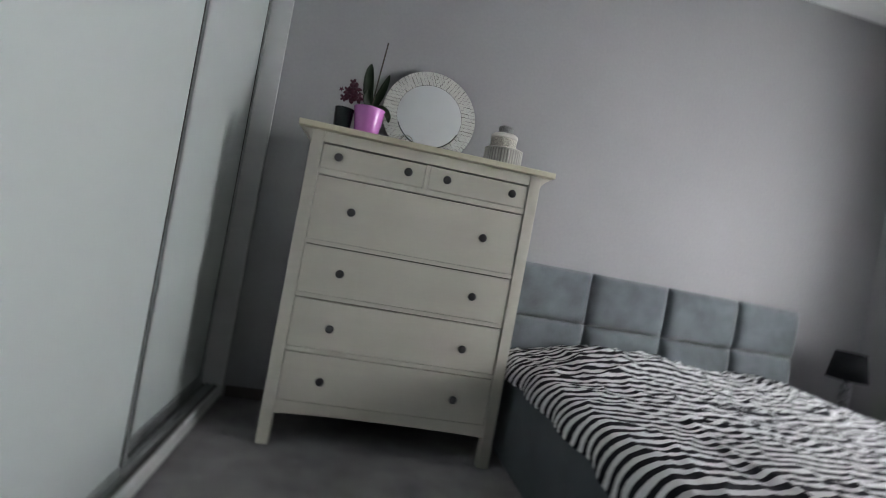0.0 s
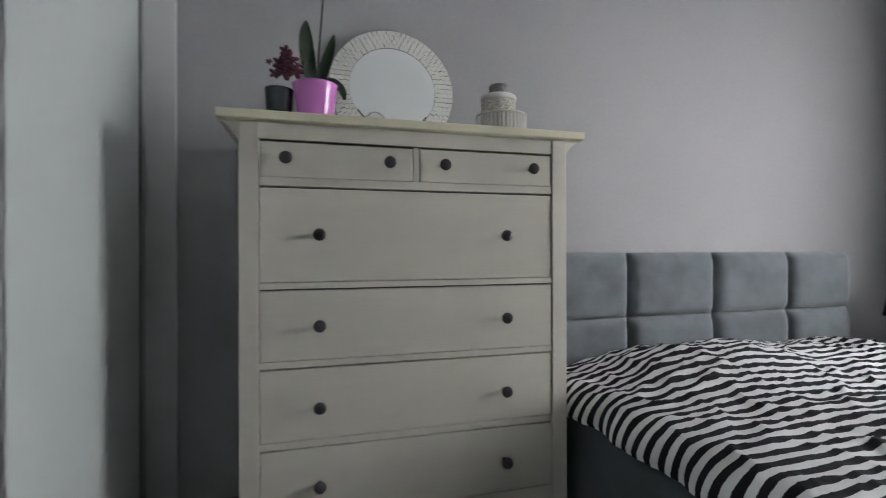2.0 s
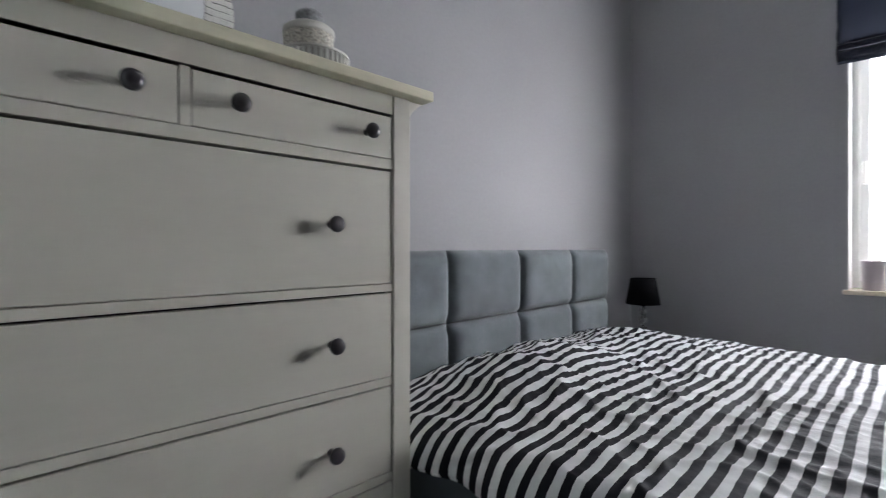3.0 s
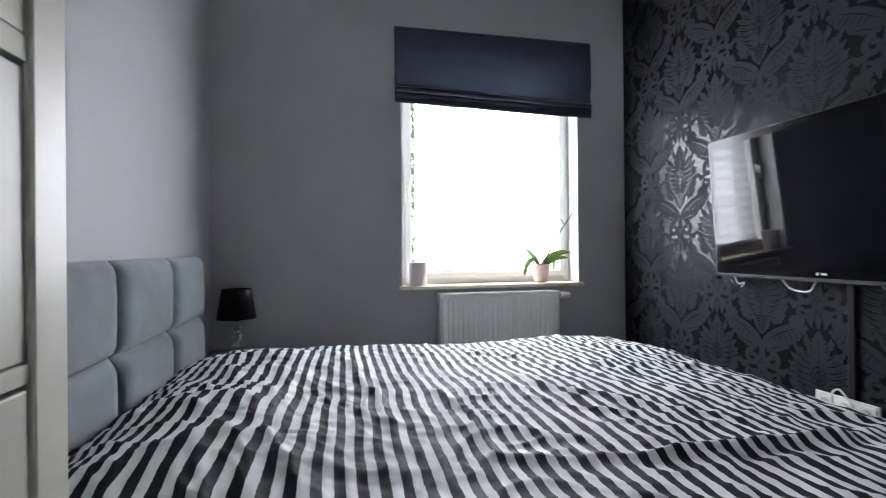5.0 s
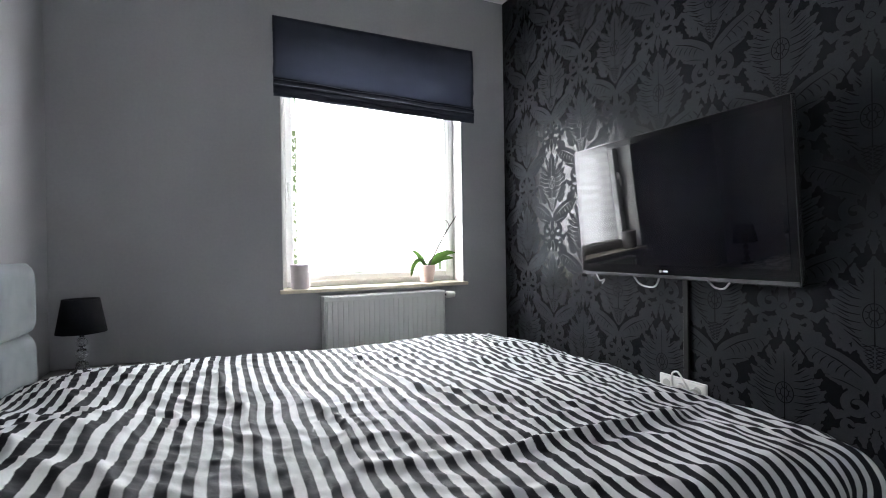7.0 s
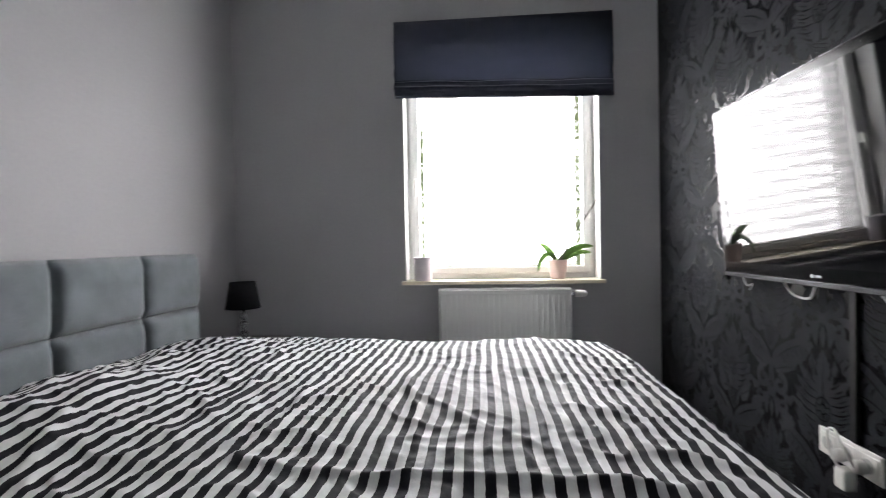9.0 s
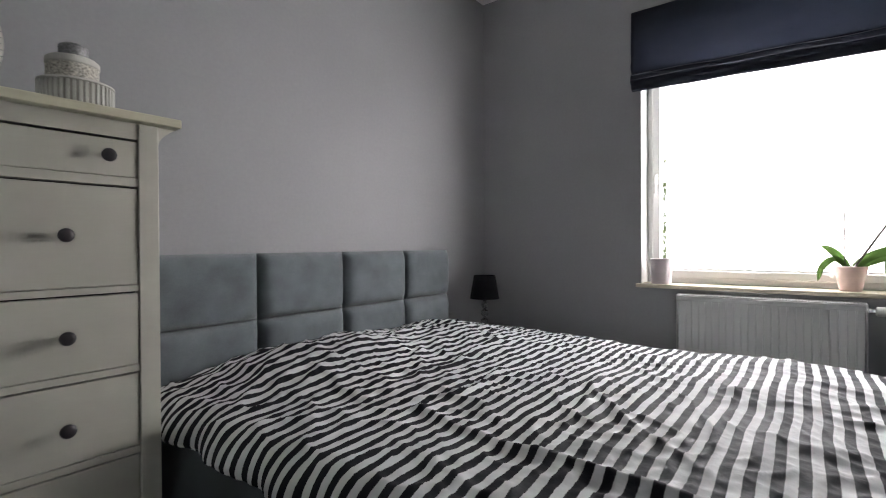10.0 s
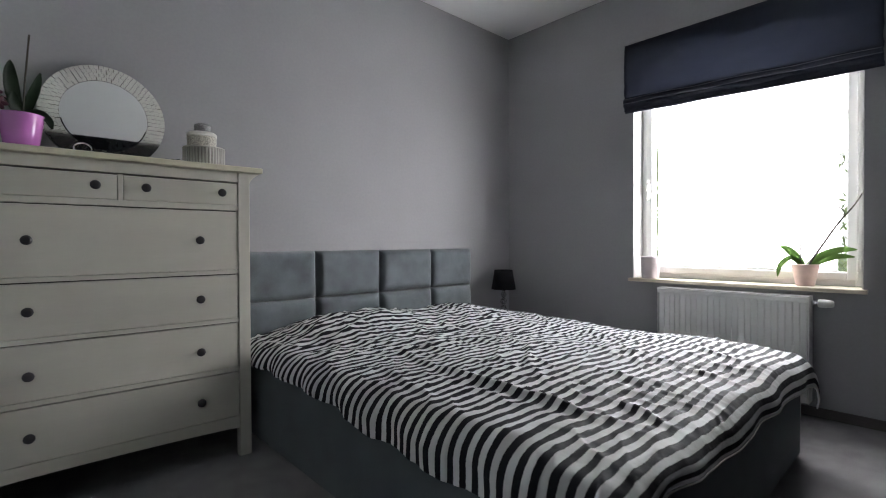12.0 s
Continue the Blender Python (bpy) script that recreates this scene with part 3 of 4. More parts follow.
# ---- radiator ----
def radiator():
    y0, y1, zb, zt = 0.947, 1.751, 0.09, 0.668
    e = thing("radiator", (3.882, 0, 0), "white ribbed panel radiator under the window", "radiator")
    bm = bmesh.new()
    n = 24
    prof = []
    for i in range(n):
        a = y0 + 0.012 + (y1 - y0 - 0.024) * i / n
        p = (y1 - y0 - 0.024) / n
        prof += [(0.0, a), (0.0, a + p * 0.74), (0.005, a + p * 0.80), (0.005, a + p * 0.94)]
    prof.append((0.0, y1 - 0.012))
    lo = [bm.verts.new((x, y, zb + 0.03)) for x, y in prof]
    hi = [bm.verts.new((x, y, zt - 0.032)) for x, y in prof]
    for i in range(len(prof) - 1):
        bm.faces.new((lo[i], lo[i + 1], hi[i + 1], hi[i]))
    lb = [bm.verts.new((0.02, y, zb + 0.03)) for _, y in (prof[0], prof[-1])]
    hb = [bm.verts.new((0.02, y, zt - 0.032)) for _, y in (prof[0], prof[-1])]
    bm.faces.new((lb[0], hb[0], hb[1], lb[1]))
    bm.faces.new((lo[0], hi[0], hb[0], lb[0]))
    bm.faces.new((lo[-1], lb[1], hb[1], hi[-1]))
    bm.faces.new(lo + lb[::-1])
    bm.faces.new(hi + hb[::-1])
    part("front_panel", bm, M_RAD, e)
    for a in (zt - 0.034, zb + 0.004):
        part("rim", boxes((-0.001, y0 + 0.005, a, 0.012, y1 - 0.005, a + 0.029), bevel=0.004, seg=2), M_RAD, e)
    part("back_panel", boxes((0.075, y0 + 0.012, zb + 0.01, 0.085, y1 - 0.012, zt - 0.02)), M_RAD, e)
    for a in (y0, y1 - 0.004):
        part("side_panel", boxes((0.0, a, zb, 0.09, a + 0.004, zt), bevel=0.0015), M_RAD, e)
    part("top_rail", boxes((0.0, y0, zt - 0.004, 0.006, y1, zt + 0.001), (0.084, y0, zt - 0.004, 0.09, y1, zt + 0.001)), M_RAD, e)
    slats = [(0.006, y0 + 0.01 + (y1 - y0 - 0.02) * i / 60, zt - 0.005, 0.084, y0 + 0.014 + (y1 - y0 - 0.02) * i / 60, zt) for i in range(61)]
    part("top_grille", boxes(*slats), M_GRILLE, e)
    v = part("valve", lathe([(0.013, 0.0), (0.014, 0.012), (0.010, 0.014), (0.010, 0.03)], 18, (0, 0, 0)), M_CHROME, e, "chrome valve body")
    v.matrix_local = pose(0.045, y0 - 0.002, zt - 0.034, 90, 0, 0)
    h = part("thermostat", lathe([(0.018, 0.0), (0.022, 0.004), (0.0225, 0.034), (0.020, 0.038), (0.021, 0.044), (0.017, 0.062), (0.010, 0.066)], 24), M_WHITEPLASTIC, e, "white thermostat head", True)
    h.matrix_local = pose(0.045, y0 - 0.030, zt - 0.034, 90, 0, 0)
    for a in (y0 + 0.15, y1 - 0.15):
        part("bracket", boxes((0.085, a, zb + 0.02, 0.117, a + 0.03, zt - 0.05)), M_RAD, e)
    part("pipe", tube(bow([(0.045, y0 + 0.05, 0.09), (0.045, y0 + 0.05, 0.03), (0.045, y0 + 0.05, 0.0)]), 0.008), M_RAD, e)


radiator()


# ---- chest of drawers ----
def chest():
    e = thing("chest_of_drawers", (0.524, 2.600, 0), "cream painted wooden chest of six drawers with dark knobs", "chest of drawers", turn=-1.16)
    d = 0.475
    top = boxes((0.0, 0.0, 1.286, 1.08, d, 1.31), bevel=0.003, seg=2)
    part("top", top, M_CREAMTOP, e, "slightly yellowed top board")
    # moulding under the top, flaring out
    bm = bmesh.new()
    n = 5
    rings = []
    for i in range(n + 1):
        t = i / n
        o = 0.042 * (1 - t) ** 1.6 + 0.004
        z = 1.286 - 0.045 * t
        x0, x1, y0 = 0.050 - o, 1.030 + o, 0.040
        rings.append([bm.verts.new(c) for c in ((x0, d - 0.002, z), (x0, y0, z), (x1, y0, z), (x1, d - 0.002, z))])
    for a, b in zip(rings, rings[1:]):
        for k in range(3):
            bm.faces.new((a[k], a[k + 1], b[k + 1], b[k]))
        bm.faces.new((a[3], a[0], b[0], b[3]))
    bm.faces.new(rings[0])
    bm.faces.new(rings[-1][::-1])
    part("cornice", bm, M_CREAM, e)
    for u in (0.052, 0.980):
        for y in (0.030, d - 0.05):
            w = 0.050
            bm = bmesh.new()
            box(bm, u, y, 0.0, u + w, y + 0.045, 1.2857, bevel=0.0025, seg=2)
            part("leg", bm, M_CREAM, e)
    for u in (0.056, 1.004):
        part("side_panel", boxes((u, 0.074, 0.12, u + 0.020, d - 0.05, 1.241)), M_CREAM, e)
    part("back_panel", boxes((0.10, d - 0.018, 0.10, 0.98, d - 0.010, 1.24)), M_CREAM, e)
    # core block in the gap shade colour, so the drawer joints read dark
    part("carcass", boxes((0.104, 0.062, 0.150, 0.978, d - 0.03, 1.240)), M_GAPSHADE, e, "carcass core coloured near black for the shade in the drawer gaps")
    # rails between the drawers
    f0, f1 = 0.034, 0.062
    for z0, z1 in ((1.238, 1.2405), (1.1115, 1.137), (0.828, 0.848), (0.610, 0.631), (0.388, 0.409)):
        part("rail", boxes((0.1025, f0, z0 + 0.002, 0.9795, f1 + 0.01, z1 - 0.0005), bevel=0.0008), M_CREAM, e)
    part("frieze", boxes((0.1025, f0 - 0.001, 1.2408, 0.9795, f1 + 0.01, 1.2857), bevel=0.0008), M_CREAM, e)
    part("mullion", boxes((0.530, f0 + 0.0005, 1.137, 0.547, f1 + 0.01, 1.238), bevel=0.0008), M_CREAM, e)
    # apron with a shallow arch
    bm = bmesh.new()
    n = 24
    lo, hi = [], []
    for i in range(n + 1):
        t = i / n
        u = 0.1025 + 0.877 * t
        z = 0.130 + 0.010 * math.sin(math.pi * t) ** 0.5
        lo.append(z)
    fr = [[bm.verts.new((0.1025 + 0.877 * i / n, y, z)) for i, z in enumerate(zz)] for y, zz in ((f0, lo), (f0, [0.186] * (n + 1)), (f1, [0.186] * (n + 1)), (f1, lo))]
    for a, b in zip(fr, fr[1:] + fr[:1]):
        for i in range(n):
            bm.faces.new((a[i], a[i + 1], b[i + 1], b[i]))
    part("apron", bm, M_CREAM, e)
    knob_mesh = mesh_of(lathe([(0.008, 0.0), (0.006, 0.008), (0.006, 0.014), (0.010, 0.018), (0.0165, 0.022), (0.0175, 0.027), (0.0155, 0.032), (0.008, 0.035)], 20, axis="y"), "knob", M_KNOB, True)

    def drawer(u0, u1, z0, z1, knobs, kz, proud=0.0):
        g = 0.0019
        bm = boxes((u0 + g, f0 + 0.0015 - proud, z0 + 0.0010, u1 - g, f0 + 0.022, z1 - 0.0030), bevel=0.0022, seg=2)
        dr = part("drawer", bm, M_CREAM, e)
        for k in knobs:
            kn = new("knob", knob_mesh)
            kn.parent = dr
            kn.matrix_local = pose(k, f0 + 0.0015 - proud, kz)

    drawer(0.1025, 0.530, 1.137, 1.238, (0.174, 0.458), 1.188)
    drawer(0.547, 0.9795, 1.137, 1.238, (0.622, 0.906), 1.188, 0.001)
    for z0, z1, kz, pr in ((0.848, 1.1115, 0.980, 0.0), (0.631, 0.828, 0.728, 0.0015), (0.409, 0.610, 0.502, 0.0), (0.186, 0.388, 0.285, 0.001)):
        drawer(0.1025, 0.9795, z0, z1, (0.262, 0.816), kz, pr)


chest()


# ---- wardrobe ----
def wardrobe():
    y0, y1, zt = YT + 0.002, YB - 0.002, 2.60
    e = thing("wardrobe", (0, 0, 0), "built-in wardrobe with white glossy sliding doors in metal frames", "wardrobe")
    part("back_panel", boxes((-0.36, y0, 0.0, -0.34, y1, zt)), M_CARCASS, e)
    part("plinth", boxes((-0.34, y0, 0.0, 0.318, y1 - 0.02, 0.052), bevel=0.003), M_CARCASS, e, "pale plinth board")
    part("end_panel", boxes((-0.34, y1 - 0.02, 0.0, 0.322, y1, zt), bevel=0.002), M_CARCASS, e, "pale end panel against the wall")
    part("end_panel", boxes((-0.34, y0, 0.053, 0.322, y0 + 0.02, zt), bevel=0.002), M_CARCASS, e)
    part("top_panel", boxes((-0.34, y0 + 0.02, zt - 0.06, 0.322, y1 - 0.02, zt), bevel=0.002), M_CARCASS, e)
    part("filler_panel", boxes((0.255, y0, zt + 0.002, 0.30, y1, ZC - 0.003)), M_CARCASS, e)
    part("track_bed", boxes((0.226, y0 + 0.02, 0.0525, 0.303, y1 - 0.021, 0.0545)), M_SKIRT, e, "dark brown bed of the sliding track")
    part("front_lip", boxes((0.305, y0 + 0.021, 0.0525, 0.3175, y1 - 0.021, 0.062), bevel=0.002), M_CARCASS, e, "pale lip along the track")
    for x in (0.215, 0.268):
        part("bottom_track", boxes((x - 0.018, y0 + 0.02, 0.053, x - 0.012, y1 - 0.021, 0.066), (x + 0.012, y0 + 0.02, 0.053, x + 0.018, y1 - 0.021, 0.066), (x - 0.012, y0 + 0.02, 0.053, x + 0.012, y1 - 0.021, 0.056)), M_ALU, e)

    def door(x, a, b):
        z0, z1 = 0.060, zt - 0.062
        dr = part("door", boxes((x - 0.006, a + 0.018, z0 + 0.03, x + 0.004, b - 0.018, z1 - 0.02)), M_WHITEGLASS, e, "white lacquered glass sliding door")
        for s0, s1 in ((a, a + 0.020), (b - 0.020, b)):
            part("stile", boxes((x - 0.016, s0, z0, x + 0.014, s1, z1), bevel=0.003, seg=2), M_ALU, dr, "brushed metal edge profile")
            part("seal", boxes((x + 0.0035, s0 - 0.004 if s0 == b - 0.020 else s1, z0 + 0.03, x + 0.007, s0 if s0 == b - 0.020 else s1 + 0.004, z1 - 0.02)), M_ALUDARK, dr)
        for r0, r1 in ((z0, z0 + 0.035), (z1 - 0.025, z1)):
            part("rail", boxes((x - 0.012, a + 0.02, r0, x + 0.010, b - 0.02, r1), bevel=0.002), M_ALU, dr)

    door(0.215, 2.10, y1 - 0.022)
    door(0.268, 1.16, 2.205)
    door(0.215, y0 + 0.022, 1.28)


wardrobe()


# ---- bed ----
BX0, BX1, BY0, BY1 = 1.622, 3.372, 0.885, 2.965


def cushion(x0, x1, z0, z1, depth):
    """A padded panel, swelling towards the middle, pinched at its seams; front faces -y."""
    bm = bmesh.new()
    n, m = 22, 16
    rows = []
    for j in range(m + 1):
        v = j / m
        row = []
        for i in range(n + 1):
            u = i / n
            eu, ev = min(u, 1 - u) * (x1 - x0), min(v, 1 - v) * (z1 - z0)
            s = (1 - math.exp(-eu / 0.015)) * (1 - math.exp(-ev / 0.015))
            pucker = 0.0022 * noise.noise((x0 * 9 + u * 14, v * 7, z0 * 5)) * (1 - 0.5 * s)
            row.append(bm.verts.new((x0 + (x1 - x0) * u, -depth * (0.42 + 0.58 * s) - pucker, z0 + (z1 - z0) * v)))
        rows.append(row)
    for a, b in zip(rows, rows[1:]):
        for i in range(n):
            bm.faces.new((a[i], a[i + 1], b[i + 1], b[i]))
    rim = [rows[0][i] for i in range(n + 1)] + [rows[j][n] for j in range(1, m + 1)] + [rows[m][i] for i in range(n - 1, -1, -1)] + [rows[j][0] for j in range(m - 1, 0, -1)]
    back = [bm.verts.new((v.co.x, 0.0, v.co.z)) for v in rim]
    for i in range(len(rim)):
        k = (i + 1) % len(rim)
        bm.faces.new((rim[i], back[i], back[k], rim[k]))
    bm.faces.new(back)
    return bm


def bed():
    e = thing("bed", (0, 0, 0), "double bed upholstered in blue-grey velvet with a padded headboard", "bed")
    bm = bmesh.new()
    box(bm, BX0, BY0, 0.022, BX1, BY1, 0.375)
    upright = [ed for ed in bm.edges if abs(ed.verts[0].co.z - ed.verts[1].co.z) > 0.1]
    bmesh.ops.bevel(bm, geom=upright, offset=0.045, segments=6, profile=0.5, affect="EDGES")
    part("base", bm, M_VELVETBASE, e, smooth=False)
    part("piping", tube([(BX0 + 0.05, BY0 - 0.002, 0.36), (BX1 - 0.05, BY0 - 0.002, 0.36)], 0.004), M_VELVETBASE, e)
    for x in (BX0 + 0.1, BX1 - 0.16):
        for y in (BY0 + 0.1, BY1 - 0.2):
            part("foot", boxes((x, y, 0.0, x + 0.06, y + 0.06, 0.0225)), M_BLACKMATT, e)
    mt = boxes((BX0 + 0.04, BY0 + 0.05, 0.376, BX1 - 0.04, BY1 - 0.01, 0.455), bevel=0.03, seg=3)
    part("mattress", mt, M_BOXWHITE, e, "pale mattress under the duvet")
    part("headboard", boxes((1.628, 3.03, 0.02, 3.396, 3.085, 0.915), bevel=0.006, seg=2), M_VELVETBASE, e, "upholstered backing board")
    xs = (1.622, 2.081, 2.540, 2.989, 3.398)
    for z0, z1 in ((0.362, 0.642), (0.642, 0.922)):
        for a, b in zip(xs, xs[1:]):
            c = part("padded_panel", cushion(a + 0.001, b - 0.001, z0 + 0.001, z1 - 0.001, 0.072), M_VELVET, e, "padded blue-grey velvet panel", True)
            c.location = (0, 3.03, 0)


bed()


# how far the cover hangs, as a share of its measure, along the sides and the foot
LEFT_HANG = ((0.85, 0.7), (1.35, 1.15), (1.48, 0.80), (1.68, 0.78), (1.90, 0.28), (2.15, 0.25), (2.67, 0.10))
RIGHT_HANG = ((0.85, 0.7), (1.2, 0.8), (2.9, 0.8))
FOOT_HANG = ((1.60, 1.0), (1.80, 0.45), (2.12, 0.78), (2.70, 0.85), (3.15, 0.95), (3.42, 1.15))
# creases of the cloth: from x y to x y, height, half width
CREASES = ((1.99, 2.03, 1.90, 1.60, 0.012, 0.016), (1.92, 1.66, 1.925, 1.18, 0.024, 0.017), (1.90, 1.25, 1.98, 0.98, 0.014, 0.018),
           (3.17, 2.43, 2.86, 2.31, 0.010, 0.018), (2.88, 2.32, 2.46, 2.24, 0.013, 0.017), (2.48, 2.24, 2.12, 2.22, 0.011, 0.016),
           (2.46, 2.05, 2.25, 2.00, 0.013, 0.015), (2.25, 2.00, 1.95, 2.03, 0.010, 0.015), (2.64, 1.75, 2.29, 1.67, 0.012, 0.016),
           (2.30, 1.67, 2.08, 1.64, 0.010, 0.015), (2.45, 1.70, 2.19, 1.52, 0.012, 0.014), (2.20, 1.52, 2.05, 1.33, 0.010, 0.014),
           (2.53, 2.48, 2.22, 2.22, 0.011, 0.015), (2.95, 1.62, 2.70, 1.48, 0.008, 0.014), (2.75, 1.40, 2.48, 1.18, 0.009, 0.015),
           (3.05, 1.25, 2.86, 0.98, 0.009, 0.016), (2.35, 1.30, 2.28, 1.02, 0.009, 0.016), (1.80, 1.95, 1.72, 1.62, 0.009, 0.016),
           (2.10, 2.52, 1.86, 2.40, 0.010, 0.016), (1.90, 2.62, 1.70, 2.46, 0.010, 0.016), (2.70, 2.70, 2.40, 2.56, 0.008, 0.015),
           (3.20, 1.95, 3.02, 1.70, 0.007, 0.015), (2.62, 1.08, 2.56, 0.90, 0.009, 0.014), (2.12, 1.12, 2.02, 0.90, 0.010, 0.015))


def along(v, rows):
    """A value read off a table by straight steps."""
    if v <= rows[0][0]:
        return rows[0][1]
    for (a, p), (b, q) in zip(rows, rows[1:]):
        if v < b:
            return p + (q - p) * (v - a) / (b - a)
    return rows[-1][1]


def creases(x, y):
    """Height of the creases at a place: a sharp ridge with a hollow on one side, fading out at its ends."""
    z = 0.0
    for k, (x0, y0, x1, y1, high, half) in enumerate(CREASES):
        dx, dy = x1 - x0, y1 - y0
        size = math.hypot(dx, dy)
        t = ((x - x0) * dx + (y - y0) * dy) / size
        if t < -0.08 or t > size + 0.08:
            continue
        d = ((x - x0) * dy - (y - y0) * dx) / size + 0.012 * noise.noise((t * 9, k * 3.1, 0.0))
        if abs(d) > 0.12:
            continue
        fade = min(1.0, (t + 0.08) / 0.12) * min(1.0, (size + 0.08 - t) / 0.12)
        z += high * fade * (math.exp(-abs(d / half) ** 1.5) - 0.28 * math.exp(-((d - 2.2 * half) / (1.5 * half)) ** 2))
    return z


def duvet():
    """The striped cover: a sheet that lies over the mattress and hangs over the sides and the foot."""
    nx, ny = 260, 290
    x0, x1, yf, yh = 1.590, 3.425, 0.845, 2.945
    r = 0.075
    left_drop, right_drop, foot_drop = 0.06, 0.05, 0.04
    half = math.pi * r / 2

    def wrap(a, length, drop0, drop1):
        """Arc measure a to (distance across, fall) with rounded edges; drop0 and drop1 hang past either end."""
        if a < drop0:
            return 0.0, r + (drop0 - a)
        a -= drop0
        if a < half:
            return r - r * math.cos(a / r), r - r * math.sin(a / r)
        a -= half
        flat = length - 2 * r
        if a < flat:
            return r + a, 0.0
        a -= flat
        if a < half:
            return r + flat + r * math.sin(a / r), r - r * math.cos(a / r)
        a -= half
        return length, r + a

    lx, ly = x1 - x0, yh - yf
    ax = left_drop + half + (lx - 2 * r) + half + right_drop
    ay = foot_drop + half + (ly - r)
    verts, uvs, faces = [], [], []
    for j in range(ny + 1):
        b = ay * j / ny
        for i in range(nx + 1):
            a = ax * i / nx
            t = b / ay
            hang = 0.018 * math.sin(b * 7 + 1) + 0.020 * noise.noise((b * 5, 3.3, 0)) + 0.03 * (0.6 - t)
            px, fx = wrap(a, lx, left_drop, right_drop)
            if b < foot_drop + half:
                py, fy = wrap(b, 10, foot_drop, 0)
            else:
                py, fy = r + (b - foot_drop - half), 0.0
            x, y = x0 + px, yf + py
            inner = max(0.0, 1 - fx / r) * max(0.0, 1 - fy / r)
            cx, cy = (x - 2.5) / 0.9, (y - 0.85) / 2.1
            z = 0.492 - 0.016 * min(1, abs(cx)) ** 3 + 0.010 * noise.noise((x * 1.6, y * 1.6, 2.0))
            # pillows under the cover
            for pc in (2.16, 2.82):
                z += 0.094 * math.exp(-((x - pc) / 0.33) ** 4) * math.exp(-((y - 2.66) / 0.25) ** 2) * (1.0 if pc < 2.5 else 0.5)
            z -= 0.030 * max(0.0, (y - 2.80) / 0.15) ** 1.5
            z -= 0.026 * max(0.0, (x - 2.5) / 0.9) * math.exp(-((y - 1.80) / 0.42) ** 2)
            z -= 0.020 * max(0.0, 1 - cy * 6) if cy < 0.17 else 0.0
            # creases: soft folds, sharper ridges and a diagonal fold
            g = noise.noise((x * 3.1 + 0.4 * y, y * 2.3, 5.0))
            ridge = (1 - abs(noise.noise((x * 5.5 + 1.5 * g, y * 3.4 - x * 1.6, 8.0)))) ** 5
            ridge2 = (1 - abs(noise.noise((x * 9 - y * 3 + g, y * 7 + 2 * g, 11.0)))) ** 7
            head = min(1.0, max(0.0, (y - 2.0) / 0.7))
            z += inner * (0.012 * g + 0.010 * ridge * (0.55 + 0.45 * head) + 0.006 * ridge2 * (0.35 + 0.9 * head) + 0.0012 * noise.noise((x * 24, y * 20, 1.0))
                         + 0.007 * (1 - abs(noise.noise((x * 4.2 + y * 6.5 + 1.2 * g, y * 5.2 - x * 7.0, 31.0)))) ** 9 + 0.0025 * (1 - abs(noise.noise((x * 13 + 2 * g, y * 8.0, 35.0)))) ** 9)
            z += inner * 0.68 * creases(x, y)
            tangle = (1 - abs(noise.noise((x * 4.0 + 0.8 * g, y * 13 - x * 3.0, 41.0)))) ** 6
            z += inner * tangle * (0.0012 + 0.0045 * head)
            wavy = 0.009 * math.sin(b * 21 + 2 * g) + 0.010 * noise.noise((b * 9, a * 3, 7.0)) + 0.007 * noise.noise((b * 26, a * 4, 9.0))
            outward = min(1.0, fx / r) if fx else 0.0
            if a < ax / 2:
                x -= outward * (0.010 + wavy)
            else:
                x += outward * (0.014 + wavy)
            foot = min(1.0, fy / r) if fy else 0.0
            y -= foot * (0.006 + 0.005 * math.sin(a * 17 + g) + 0.010 * noise.noise((a * 7, 2.0, 4.0)))
            side = fx if fx < r else r + (fx - r) * along(y, LEFT_HANG if a < ax / 2 else RIGHT_HANG) * (1.0 + 0.14 * hang / 0.05)
            end = fy * along(x, FOOT_HANG)
            z -= min(0.3, side + end)
            verts.append((x, y, z))
            warp = 0.010 * noise.noise((x * 3.0, y * 3.0, 20.0)) + (0.008 * head + 0.003) * noise.noise((x * 6.5, y * 4.5, 24.0)) + 0.004 * head * noise.noise((x * 15, y * 12, 27.0))
            warp += 0.14 * (x - 2.5) * 0.06 + 0.011 * outward * noise.noise((b * 11, a * 9, 51.0)) + 0.005 * noise.noise((x * 2.2, y * 19, 53.0)) * head
            uvs.append((a, b + warp))
    w = nx + 1
    for j in range(ny):
        for i in range(nx):
            faces.append((j * w + i, j * w + i + 1, (j + 1) * w + i + 1, (j + 1) * w + i))
    me = bpy.data.meshes.new("duvet")
    me.from_pydata(verts, [], faces)
    layer = me.uv_layers.new(name="cloth")
    loops = np.empty(len(me.loops), dtype=np.int32)
    me.loops.foreach_get("vertex_index", loops)
    layer.data.foreach_set("uv", np.array(uvs, dtype=np.float32)[loops].ravel())
    me.materials.append(M_STRIPES)
    for p in me.polygons:
        p.use_smooth = True
    ob = new("duvet", me)
    s = ob.modifiers.new("thickness", "SOLIDIFY")
    s.thickness, s.offset = 0.006, -1.0
    rim = [Vector(verts[i]) for i in range(4, nx - 3, 2)]
    part("hem", tube([v + Vector((0, -0.001, -0.002)) for v in rim], 0.0018, 6), M_BOXWHITE, ob, "pale stitched hem at the foot", True)
    return tagged(ob, "rumpled black and white striped cotton duvet over the bed", "duvet")


duvet()


